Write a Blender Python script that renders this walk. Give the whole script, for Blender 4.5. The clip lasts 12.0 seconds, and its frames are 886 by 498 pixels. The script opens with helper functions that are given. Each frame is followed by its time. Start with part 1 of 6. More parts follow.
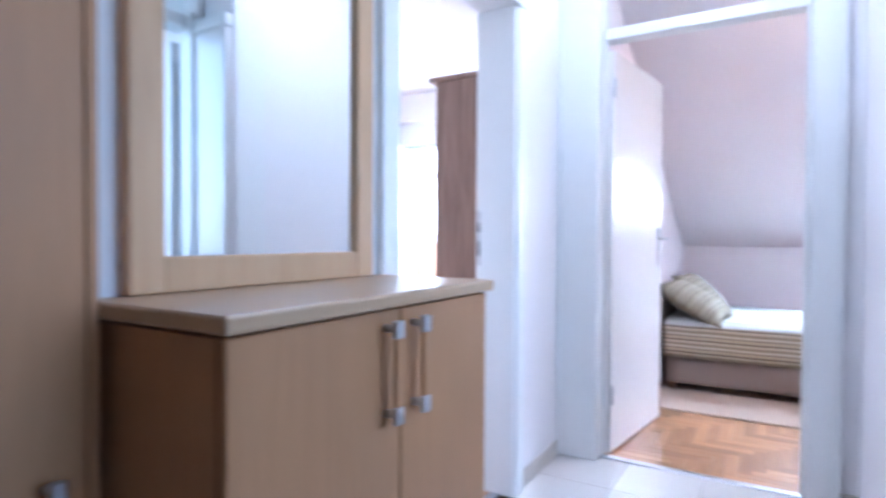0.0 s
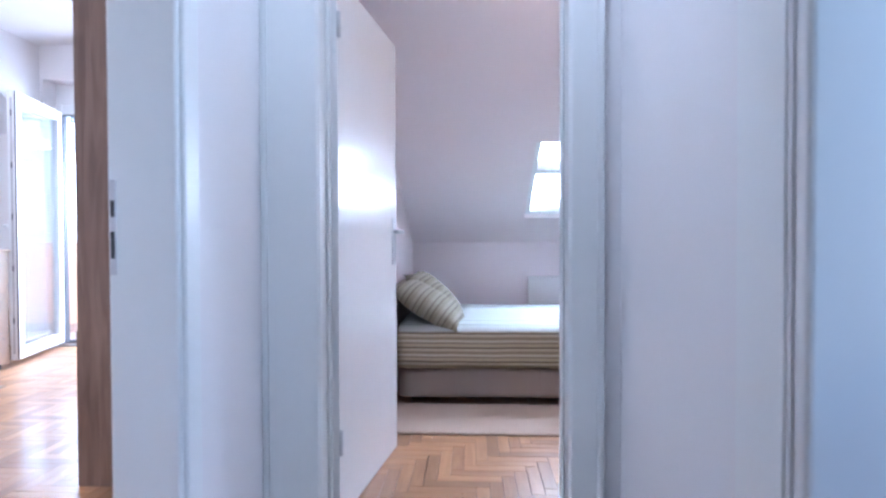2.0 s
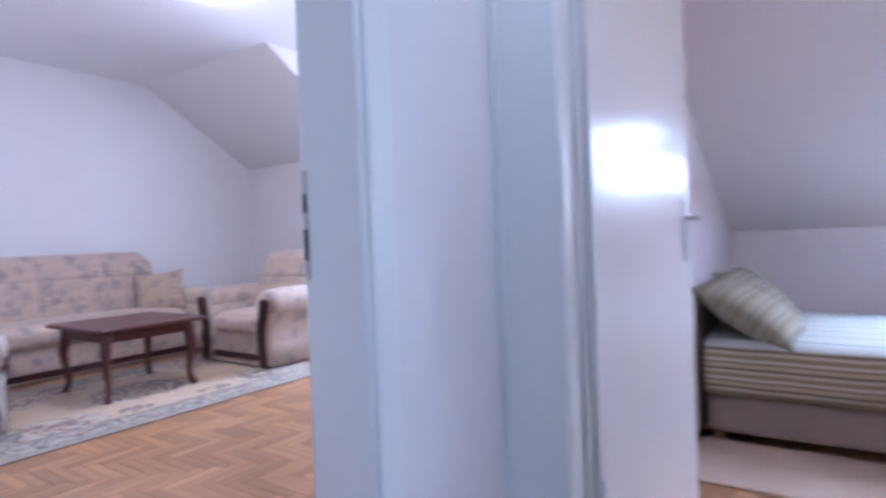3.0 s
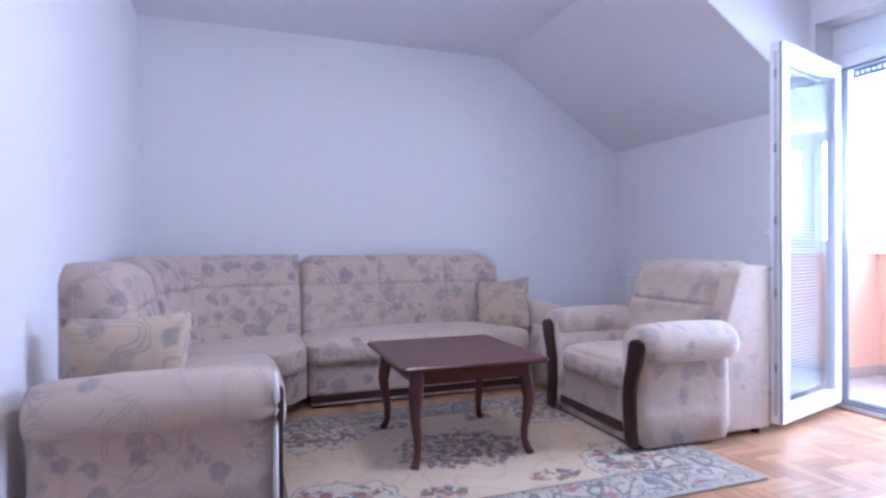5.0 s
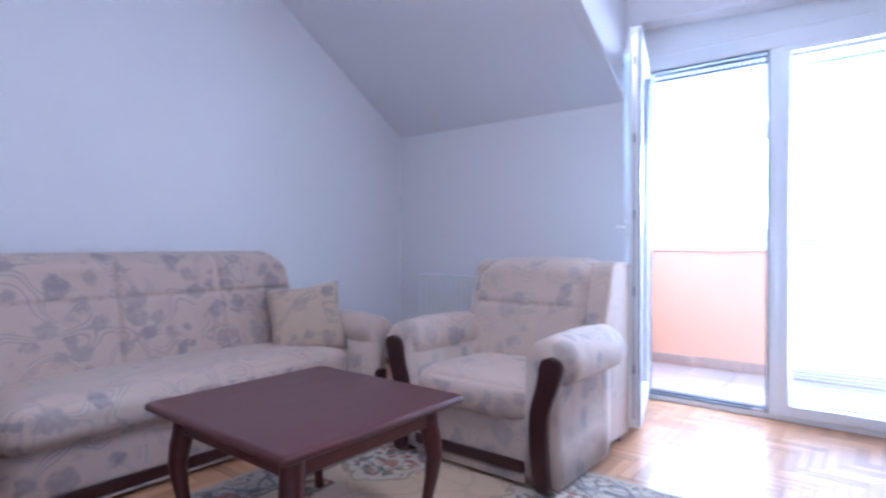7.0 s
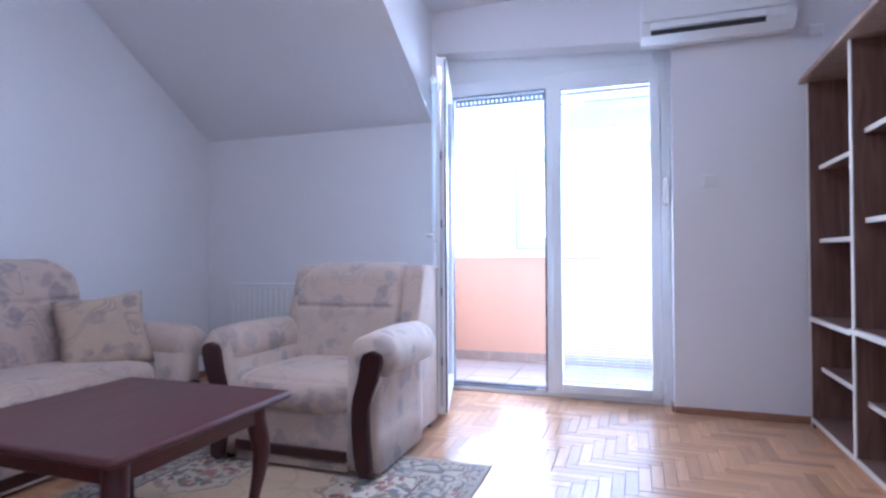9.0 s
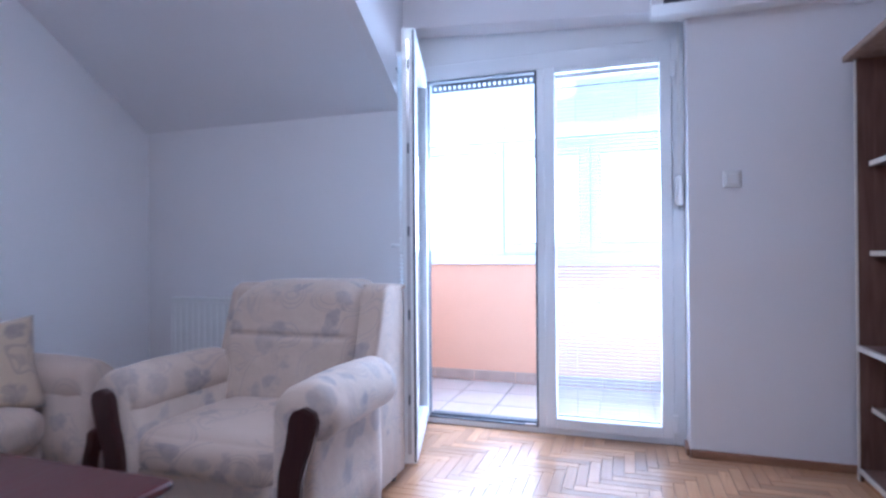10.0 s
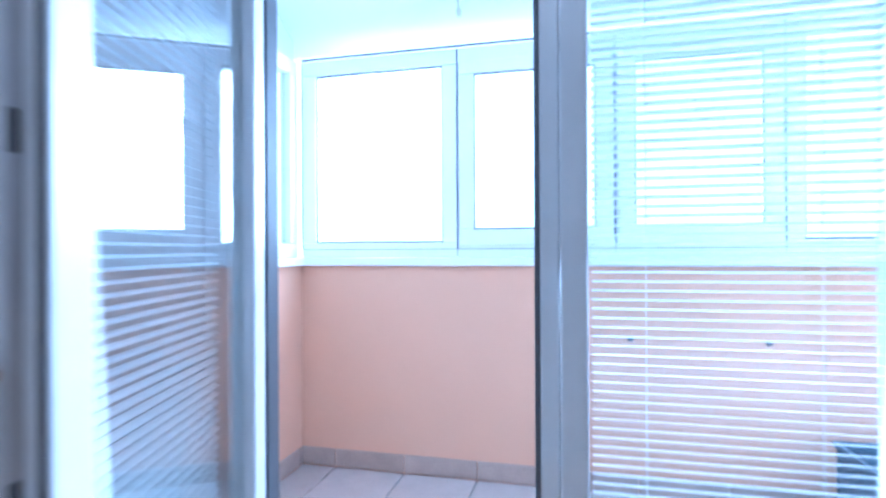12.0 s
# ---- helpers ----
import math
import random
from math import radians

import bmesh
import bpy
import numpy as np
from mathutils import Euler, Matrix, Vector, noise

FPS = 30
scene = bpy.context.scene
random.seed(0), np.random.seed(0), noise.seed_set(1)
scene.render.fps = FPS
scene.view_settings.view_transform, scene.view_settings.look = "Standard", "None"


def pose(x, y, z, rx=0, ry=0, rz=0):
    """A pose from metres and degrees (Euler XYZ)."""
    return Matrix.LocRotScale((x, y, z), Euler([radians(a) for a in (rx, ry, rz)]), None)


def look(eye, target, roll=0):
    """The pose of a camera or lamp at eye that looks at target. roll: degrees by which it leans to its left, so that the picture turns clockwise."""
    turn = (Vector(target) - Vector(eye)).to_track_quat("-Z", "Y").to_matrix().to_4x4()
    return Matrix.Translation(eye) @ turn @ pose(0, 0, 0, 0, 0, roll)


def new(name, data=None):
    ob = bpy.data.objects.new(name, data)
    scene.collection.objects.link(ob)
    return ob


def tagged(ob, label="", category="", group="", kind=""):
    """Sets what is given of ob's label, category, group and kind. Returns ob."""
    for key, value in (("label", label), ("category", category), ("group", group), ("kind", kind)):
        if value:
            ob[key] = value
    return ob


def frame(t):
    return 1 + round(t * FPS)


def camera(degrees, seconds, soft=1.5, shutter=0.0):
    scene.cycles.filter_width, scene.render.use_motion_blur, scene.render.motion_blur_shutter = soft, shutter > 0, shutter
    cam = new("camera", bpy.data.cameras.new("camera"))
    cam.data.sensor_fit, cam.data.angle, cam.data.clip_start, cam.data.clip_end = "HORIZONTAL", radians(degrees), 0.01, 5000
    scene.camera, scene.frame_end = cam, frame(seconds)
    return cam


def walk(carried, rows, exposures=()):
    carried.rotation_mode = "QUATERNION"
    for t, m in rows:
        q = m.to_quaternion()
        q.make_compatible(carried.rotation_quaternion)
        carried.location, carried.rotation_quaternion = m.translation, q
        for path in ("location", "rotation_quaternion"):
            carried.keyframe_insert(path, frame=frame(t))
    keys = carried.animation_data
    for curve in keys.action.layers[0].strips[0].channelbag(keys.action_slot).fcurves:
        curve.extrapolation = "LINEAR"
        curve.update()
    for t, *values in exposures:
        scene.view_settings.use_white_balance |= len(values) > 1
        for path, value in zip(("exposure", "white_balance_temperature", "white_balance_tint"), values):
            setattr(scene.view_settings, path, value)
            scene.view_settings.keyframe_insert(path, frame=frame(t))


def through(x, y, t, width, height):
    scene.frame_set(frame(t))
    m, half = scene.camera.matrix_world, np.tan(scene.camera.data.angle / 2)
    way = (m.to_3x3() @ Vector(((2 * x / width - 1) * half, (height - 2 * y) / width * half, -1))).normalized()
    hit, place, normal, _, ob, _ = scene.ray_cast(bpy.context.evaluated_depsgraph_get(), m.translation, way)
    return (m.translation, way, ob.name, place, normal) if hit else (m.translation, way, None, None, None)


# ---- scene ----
cam = camera(77.1, 12.0, soft=2.5, shutter=0.5)
PATH = [
    (0, (1.36, 0.451, 1.057), (0.34, 2.171, 1.021), 0.3),
    (0.5, (1.341, 0.594, 1.024), (0.729, 2.497, 0.988), 0.6),
    (1, (1.286, 0.788, 1.022), (0.949, 2.76, 0.998), 0.1),
    (1.5, (1.182, 1.004, 1.034), (1.081, 3.001, 0.991), -0.1),
    (2, (1.169, 1.233, 1.028), (1.061, 3.23, 0.994), -0.2),
    (2.5, (1.251, 1.488, 0.998), (0.685, 3.406, 0.98), -2.1),
    (3, (1.213, 1.723, 1.015), (0.073, 3.366, 0.986), -2.2),
    (3.5, (1.057, 1.875, 0.986), (-0.431, 3.211, 1.035), 0.8),
    (5.3, (-0.482, 2.793, 1.085), (-2.376, 3.437, 1.071), -0.6),
    (5.5, (-0.654, 2.823, 1.073), (-2.531, 3.513, 1.06), -0.5),
    (6, (-1.132, 2.918, 1.058), (-2.942, 3.771, 1.034), -0.3),
    (6.5, (-1.428, 2.822, 1.055), (-3.05, 3.992, 1.03), -0.1),
    (7, (-1.496, 2.54, 1.062), (-2.748, 4.102, 1.046), 0.0),
    (7.5, (-1.434, 2.318, 1.033), (-2.508, 4.005, 1.025), 0.0),
    (7.7, (-1.411, 2.23, 1.014), (-2.442, 3.943, 1.013), -0.2),
    (9.3, (-1.481, 2.443, 1.03), (-2.109, 4.34, 1.056), -0.3),
    (9.5, (-1.503, 2.584, 1.062), (-2.136, 4.48, 1.084), -0.2),
    (10, (-1.538, 2.97, 1.12), (-2.168, 4.869, 1.131), -0.4),
    (10.5, (-1.625, 3.474, 1.06), (-2.252, 5.373, 1.083), -0.2),
    (11, (-1.773, 4.024, 1.09), (-2.324, 5.946, 1.093), -0.5),
    (11.3, (-1.819, 4.364, 1.089), (-2.339, 6.295, 1.092), -0.6),
    (11.5, (-1.861, 4.565, 1.087), (-2.364, 6.501, 1.093), -0.4),
    (12, (-1.967, 5.092, 1.088), (-2.455, 7.032, 1.092), -0.3),
]
walk(cam, [(t, look(eye, target, roll)) for t, eye, target, roll in PATH],
     [(0, 2.62, 5050, 16), (1.0, 2.38, 5000, 15), (2.0, 2.04, 5000, 14), (2.5, 1.83, 5050, 16), (3.0, 1.75, 4980, 22), (5.5, 1.58, 4730, 21), (6.0, 1.75, 4830, 22), (6.5, 1.68, 4750, 21), (7.0, 1.55, 4640, 17), (7.5, 1.4, 4640, 17),
      (9.5, 1.24, 4700, 17), (10.5, 0.98, 4470, 13), (11.3, 0.78, 4380, 12), (12.0, 0.56, 4200, 6)])

# ---- light ----
world = bpy.data.worlds.new("sky")
scene.world = world
world.use_nodes = True
wn = world.node_tree.nodes
sky = wn.new("ShaderNodeTexSky")
sky.sky_type, sky.sun_disc = "NISHITA", False
sky.sun_elevation, sky.sun_rotation = radians(42), radians(160)
wn["Background"].inputs["Strength"].default_value = 0.15
world.node_tree.links.new(sky.outputs[0], wn["Background"].inputs[0])
sun = new("sun", bpy.data.lights.new("sun", "SUN"))
sun.data.energy, sun.data.angle, sun.data.color = 3.0, radians(0.6), (1.0, 0.95, 0.88)
SUN_FROM = Vector((math.sin(radians(160)) * math.cos(radians(42)), math.cos(radians(160)) * math.cos(radians(42)), math.sin(radians(42))))
sun.matrix_world = look(SUN_FROM * 30, (0, 0, 0))


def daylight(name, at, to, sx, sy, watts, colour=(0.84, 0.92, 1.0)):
    """An area lamp at an opening, for the sky's light or as added fill."""
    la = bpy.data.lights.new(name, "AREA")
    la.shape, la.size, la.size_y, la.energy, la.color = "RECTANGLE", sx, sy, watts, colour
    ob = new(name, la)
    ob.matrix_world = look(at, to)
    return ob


daylight("daylight_balcony_door", (-1.90, 6.385, 1.2), (-1.90, 5.0, 1.0), 1.1, 2.1, 16, (0.92, 0.96, 1.0))
daylight("daylight_balcony_windows", (-1.6, 7.95, 1.56), (-1.6, 5.0, 1.0), 3.4, 0.9, 98, (0.92, 0.96, 1.0))
# bluish fill lamp added in an unseen room to lift the hall
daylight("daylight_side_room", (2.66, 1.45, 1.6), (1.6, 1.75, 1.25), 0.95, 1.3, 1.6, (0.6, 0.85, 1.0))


# ---- materials ----
def material(name, colour, rough=0.6, metal=0.0, vary=0.06, grain=8.0, bump=0.1, fine=60.0, coat=0.0, spread=0.0):
    """Plain painted or moulded surface: two scales of variation and a fine relief."""
    m = bpy.data.materials.new(name)
    m.use_nodes = True
    n, l = m.node_tree.nodes, m.node_tree.links
    b = n["Principled BSDF"]
    co = n.new("ShaderNodeTexCoord")
    big, small = n.new("ShaderNodeTexNoise"), n.new("ShaderNodeTexNoise")
    big.inputs["Scale"].default_value, small.inputs["Scale"].default_value = grain * 0.25, fine
    big.inputs["Detail"].default_value, small.inputs["Detail"].default_value = 4, 3
    for t in (big, small):
        l.new(co.outputs["Object"], t.inputs["Vector"])
    mix = n.new("ShaderNodeMix")
    mix.data_type = "RGBA"
    dark = tuple(c * (1 - vary) for c in colour)
    lite = tuple(min(1, c * (1 + vary)) for c in colour)
    mix.inputs["A"].default_value, mix.inputs["B"].default_value = (*dark, 1), (*lite, 1)
    mean = n.new("ShaderNodeMath")
    mean.operation = "MULTIPLY_ADD"
    l.new(small.outputs["Fac"], mean.inputs[0])
    mean.inputs[1].default_value = 0.4
    half = n.new("ShaderNodeMath")
    half.operation = "MULTIPLY"
    half.inputs[1].default_value = 0.6
    l.new(big.outputs["Fac"], half.inputs[0])
    l.new(half.outputs[0], mean.inputs[2])
    l.new(mean.outputs[0], mix.inputs["Factor"])
    l.new(mix.outputs["Result"], b.inputs["Base Color"])
    rr = n.new("ShaderNodeMapRange")
    rr.inputs["To Min"].default_value, rr.inputs["To Max"].default_value = max(0.02, rough - 0.06), min(1, rough + 0.06)
    l.new(big.outputs["Fac"], rr.inputs["Value"])
    l.new(rr.outputs[0], b.inputs["Roughness"])
    b.inputs["Metallic"].default_value = metal
    b.inputs["Coat Weight"].default_value = coat
    if bump:
        bp = n.new("ShaderNodeBump")
        bp.inputs["Strength"].default_value, bp.inputs["Distance"].default_value = bump, 0.004
        l.new(small.outputs["Fac"], bp.inputs["Height"])
        l.new(bp.outputs[0], b.inputs["Normal"])
    return m


def wood(name, dark, lite, rough=0.4, axis=1, scale=9.0, stretch=12.0, bump=0.08, coat=0.0, by_object=0.0):
    """Grain drawn out along one axis, with a slower change of tone; by_object: change of tone from piece to piece."""
    m = bpy.data.materials.new(name)
    m.use_nodes = True
    n, l = m.node_tree.nodes, m.node_tree.links
    b = n["Principled BSDF"]
    co, mp = n.new("ShaderNodeTexCoord"), n.new("ShaderNodeMapping")
    sc = [scale * 4] * 3
    sc[axis] = scale * 4 / stretch
    mp.inputs["Scale"].default_value = sc
    l.new(co.outputs["Object"], mp.inputs["Vector"])
    info = n.new("ShaderNodeObjectInfo")
    geo = n.new("ShaderNodeNewGeometry")
    if by_object:
        shift = n.new("ShaderNodeCombineXYZ")
        add = n.new("ShaderNodeMath")
        add.operation = "ADD"
        l.new(info.outputs["Random"], add.inputs[0])
        l.new(geo.outputs["Random Per Island"], add.inputs[1])
        mul = n.new("ShaderNodeMath")
        mul.operation = "MULTIPLY"
        mul.inputs[1].default_value = 50
        l.new(add.outputs[0], mul.inputs[0])
        l.new(mul.outputs[0], shift.inputs["X"])
        l.new(mul.outputs[0], shift.inputs["Y"])
        l.new(shift.outputs[0], mp.inputs["Location"])
    tex = n.new("ShaderNodeTexNoise")
    tex.inputs["Scale"].default_value, tex.inputs["Detail"].default_value, tex.inputs["Distortion"].default_value = 1.0, 6, 1.2
    l.new(mp.outputs[0], tex.inputs["Vector"])
    slow = n.new("ShaderNodeTexNoise")
    slow.inputs["Scale"].default_value = 2.5
    l.new(co.outputs["Object"], slow.inputs["Vector"])
    ramp = n.new("ShaderNodeValToRGB")
    ramp.color_ramp.elements[0].position, ramp.color_ramp.elements[1].position = 0.3, 0.7
    ramp.color_ramp.elements[0].color, ramp.color_ramp.elements[1].color = (*dark, 1), (*lite, 1)
    l.new(tex.outputs["Fac"], ramp.inputs["Fac"])
    hsv = n.new("ShaderNodeHueSaturation")
    val = n.new("ShaderNodeMath")
    val.operation = "MULTIPLY_ADD"
    l.new(slow.outputs["Fac"], val.inputs[0])
    val.inputs[1].default_value, val.inputs[2].default_value = 0.3, 0.85
    out = val.outputs[0]
    if by_object:
        fr = n.new("ShaderNodeMath")
        fr.operation = "FRACT"
        l.new(add.outputs[0], fr.inputs[0])
        v2 = n.new("ShaderNodeMath")
        v2.operation = "MULTIPLY_ADD"
        l.new(fr.outputs[0], v2.inputs[0])
        v2.inputs[1].default_value = by_object
        l.new(out, v2.inputs[2])
        v3 = n.new("ShaderNodeMath")
        v3.operation = "SUBTRACT"
        v3.inputs[1].default_value = by_object / 2
        l.new(v2.outputs[0], v3.inputs[0])
        out = v3.outputs[0]
    l.new(out, hsv.inputs["Value"])
    l.new(ramp.outputs[0], hsv.inputs["Color"])
    l.new(hsv.outputs[0], b.inputs["Base Color"])
    rr = n.new("ShaderNodeMapRange")
    rr.inputs["To Min"].default_value, rr.inputs["To Max"].default_value = max(0.03, rough - 0.08), rough + 0.08
    l.new(tex.outputs["Fac"], rr.inputs["Value"])
    l.new(rr.outputs[0], b.inputs["Roughness"])
    b.inputs["Coat Weight"].default_value = coat
    b.inputs["Coat Roughness"].default_value = 0.12
    bp = n.new("ShaderNodeBump")
    bp.inputs["Strength"].default_value, bp.inputs["Distance"].default_value = bump, 0.002
    l.new(tex.outputs["Fac"], bp.inputs["Height"])
    l.new(bp.outputs[0], b.inputs["Normal"])
    return m


def math_node(n, l, op, a, b=None, c=None):
    x = n.new("ShaderNodeMath")
    x.operation = op
    for i, v in enumerate((a, b, c)):
        if v is None:
            continue
        if isinstance(v, (int, float)):
            x.inputs[i].default_value = v
        else:
            l.new(v, x.inputs[i])
    return x.outputs[0]


def mix_colour(n, l, fac, a, b):
    x = n.new("ShaderNodeMix")
    x.data_type = "RGBA"
    for key, v in (("Factor", fac), ("A", a), ("B", b)):
        if isinstance(v, tuple):
            x.inputs[key].default_value = (*v, 1)
        elif isinstance(v, (int, float)):
            x.inputs[key].default_value = v
        else:
            l.new(v, x.inputs[key])
    return x.outputs["Result"]


def upholstery(name, ground, leaf, stem, size=11.0, bare=0.25, lines=0.7, front=None):
    """Woven cream cloth with grey leaves and pairs of thin wavering stems."""
    m = bpy.data.materials.new(name)
    m.use_nodes = True
    n, l = m.node_tree.nodes, m.node_tree.links
    b = n["Principled BSDF"]
    co = n.new("ShaderNodeTexCoord").outputs["Object"]

    def noise_at(scale, detail=2.0):
        t = n.new("ShaderNodeTexNoise")
        t.inputs["Scale"].default_value, t.inputs["Detail"].default_value = scale, detail
        l.new(co, t.inputs["Vector"])
        return t

    def bent(amount, by, where):
        v = n.new("ShaderNodeVectorMath")
        v.operation = "MULTIPLY_ADD"
        l.new(by.outputs["Color"], v.inputs[0])
        v.inputs[1].default_value = (amount, amount, amount)
        l.new(where, v.inputs[2])
        return v.outputs[0]
    spot = bent(0.05, noise_at(26, 2), bent(0.05, noise_at(9, 0), co))
    vor = n.new("ShaderNodeTexVoronoi")
    vor.inputs["Scale"].default_value, vor.inputs["Randomness"].default_value = size, 0.9
    l.new(spot, vor.inputs["Vector"])
    sep = n.new("ShaderNodeSeparateColor")
    l.new(vor.outputs["Color"], sep.inputs[0])
    if front is not None:
        # the print is dense on the front panel and sparse above it
        axes = n.new("ShaderNodeSeparateXYZ")
        l.new(co, axes.inputs[0])
        bare = math_node(n, l, "SUBTRACT", bare, math_node(n, l, "MULTIPLY", math_node(n, l, "LESS_THAN", axes.outputs[2], front), 0.8))
    here = math_node(n, l, "GREATER_THAN", sep.outputs[0], bare)
    rad = math_node(n, l, "MULTIPLY_ADD", sep.outputs[1], 0.2, 0.36)
    soft = math_node(n, l, "MULTIPLY", math_node(n, l, "SUBTRACT", rad, vor.outputs["Distance"]), 7.5)
    soft.node.use_clamp = True
    blot = math_node(n, l, "MULTIPLY_ADD", noise_at(34, 3).outputs["Fac"], 1.5, 0.1)
    blot.node.use_clamp = True
    depth = math_node(n, l, "MULTIPLY_ADD", sep.outputs[2], 0.5, 0.5)
    leaves = math_node(n, l, "MULTIPLY", math_node(n, l, "MULTIPLY", math_node(n, l, "MULTIPLY", soft, here), blot), depth)
    # stems: curling pairs of thin lines that come and go
    gate = noise_at(4.2, 0)
    total = None
    for scale, levels, above in ((4.6, (0.47, 0.505, 0.54), True), (5.6, (0.45, 0.485, 0.55), False)):
        curl = noise_at(scale, 0)
        on = math_node(n, l, "GREATER_THAN" if above else "LESS_THAN", gate.outputs["Fac"], 0.47 if above else 0.53)
        for level in levels:
            d = math_node(n, l, "ABSOLUTE", math_node(n, l, "SUBTRACT", curl.outputs["Fac"], level))
            thin = math_node(n, l, "MULTIPLY", math_node(n, l, "SUBTRACT", 0.010, d), 200.0)
            thin.node.use_clamp = True
            line = math_node(n, l, "MULTIPLY", thin, on)
            total = line if total is None else math_node(n, l, "MAXIMUM", total, line)
    weave = noise_at(420, 2)
    base = mix_colour(n, l, weave.outputs["Fac"], tuple(c * 0.9 for c in ground), tuple(min(1, c * 1.08) for c in ground))
    shade = mix_colour(n, l, math_node(n, l, "MULTIPLY", noise_at(7, 3).outputs["Fac"], 0.35), base, tuple(c * 0.8 for c in ground))
    c1 = mix_colour(n, l, math_node(n, l, "MULTIPLY", total, lines), shade, stem)
    c2 = mix_colour(n, l, leaves, c1, leaf)
    l.new(c2, b.inputs["Base Color"])
    b.inputs["Roughness"].default_value = 0.85
    b.inputs["Sheen Weight"].default_value = 0.2
    h = math_node(n, l, "ADD", math_node(n, l, "MULTIPLY", noise_at(9, 3).outputs["Fac"], 1.0), math_node(n, l, "MULTIPLY", weave.outputs["Fac"], 0.06))
    bp = n.new("ShaderNodeBump")
    bp.inputs["Strength"].default_value, bp.inputs["Distance"].default_value = 0.35, 0.02
    l.new(h, bp.inputs["Height"])
    l.new(bp.outputs[0], b.inputs["Normal"])
    return m


def striped(name, cols, period, axis, rough=0.85):
    """Cloth with uneven bands across one axis."""
    m = bpy.data.materials.new(name)
    m.use_nodes = True
    n, l = m.node_tree.nodes, m.node_tree.links
    b = n["Principled BSDF"]
    co = n.new("ShaderNodeTexCoord").outputs["Object"]
    sep = n.new("ShaderNodeSeparateXYZ")
    l.new(co, sep.inputs[0])
    wob = n.new("ShaderNodeTexNoise")
    wob.inputs["Scale"].default_value = 6
    l.new(co, wob.inputs["Vector"])
    p = math_node(n, l, "MULTIPLY_ADD", wob.outputs["Fac"], 0.01, sep.outputs[axis])
    f = math_node(n, l, "FRACT", math_node(n, l, "DIVIDE", p, period))
    ramp = n.new("ShaderNodeValToRGB")
    ramp.color_ramp.interpolation = "CONSTANT"
    e = ramp.color_ramp.elements
    e[0].position, e[0].color = cols[0][0], (*cols[0][1], 1)
    e[1].position, e[1].color = cols[1][0], (*cols[1][1], 1)
    for pos, c in cols[2:]:
        e.new(pos).color = (*c, 1)
    l.new(f, ramp.inputs["Fac"])
    wv = n.new("ShaderNodeTexNoise")
    wv.inputs["Scale"].default_value = 300
    l.new(co, wv.inputs["Vector"])
    hsv = n.new("ShaderNodeHueSaturation")
    l.new(ramp.outputs[0], hsv.inputs["Color"])
    l.new(math_node(n, l, "MULTIPLY_ADD", wv.outputs["Fac"], 0.3, 0.85), hsv.inputs["Value"])
    l.new(hsv.outputs[0], b.inputs["Base Color"])
    b.inputs["Roughness"].default_value = rough
    bp = n.new("ShaderNodeBump")
    bp.inputs["Strength"].default_value, bp.inputs["Distance"].default_value = 0.3, 0.003
    l.new(wv.outputs["Fac"], bp.inputs["Height"])
    l.new(bp.outputs[0], b.inputs["Normal"])
    return m


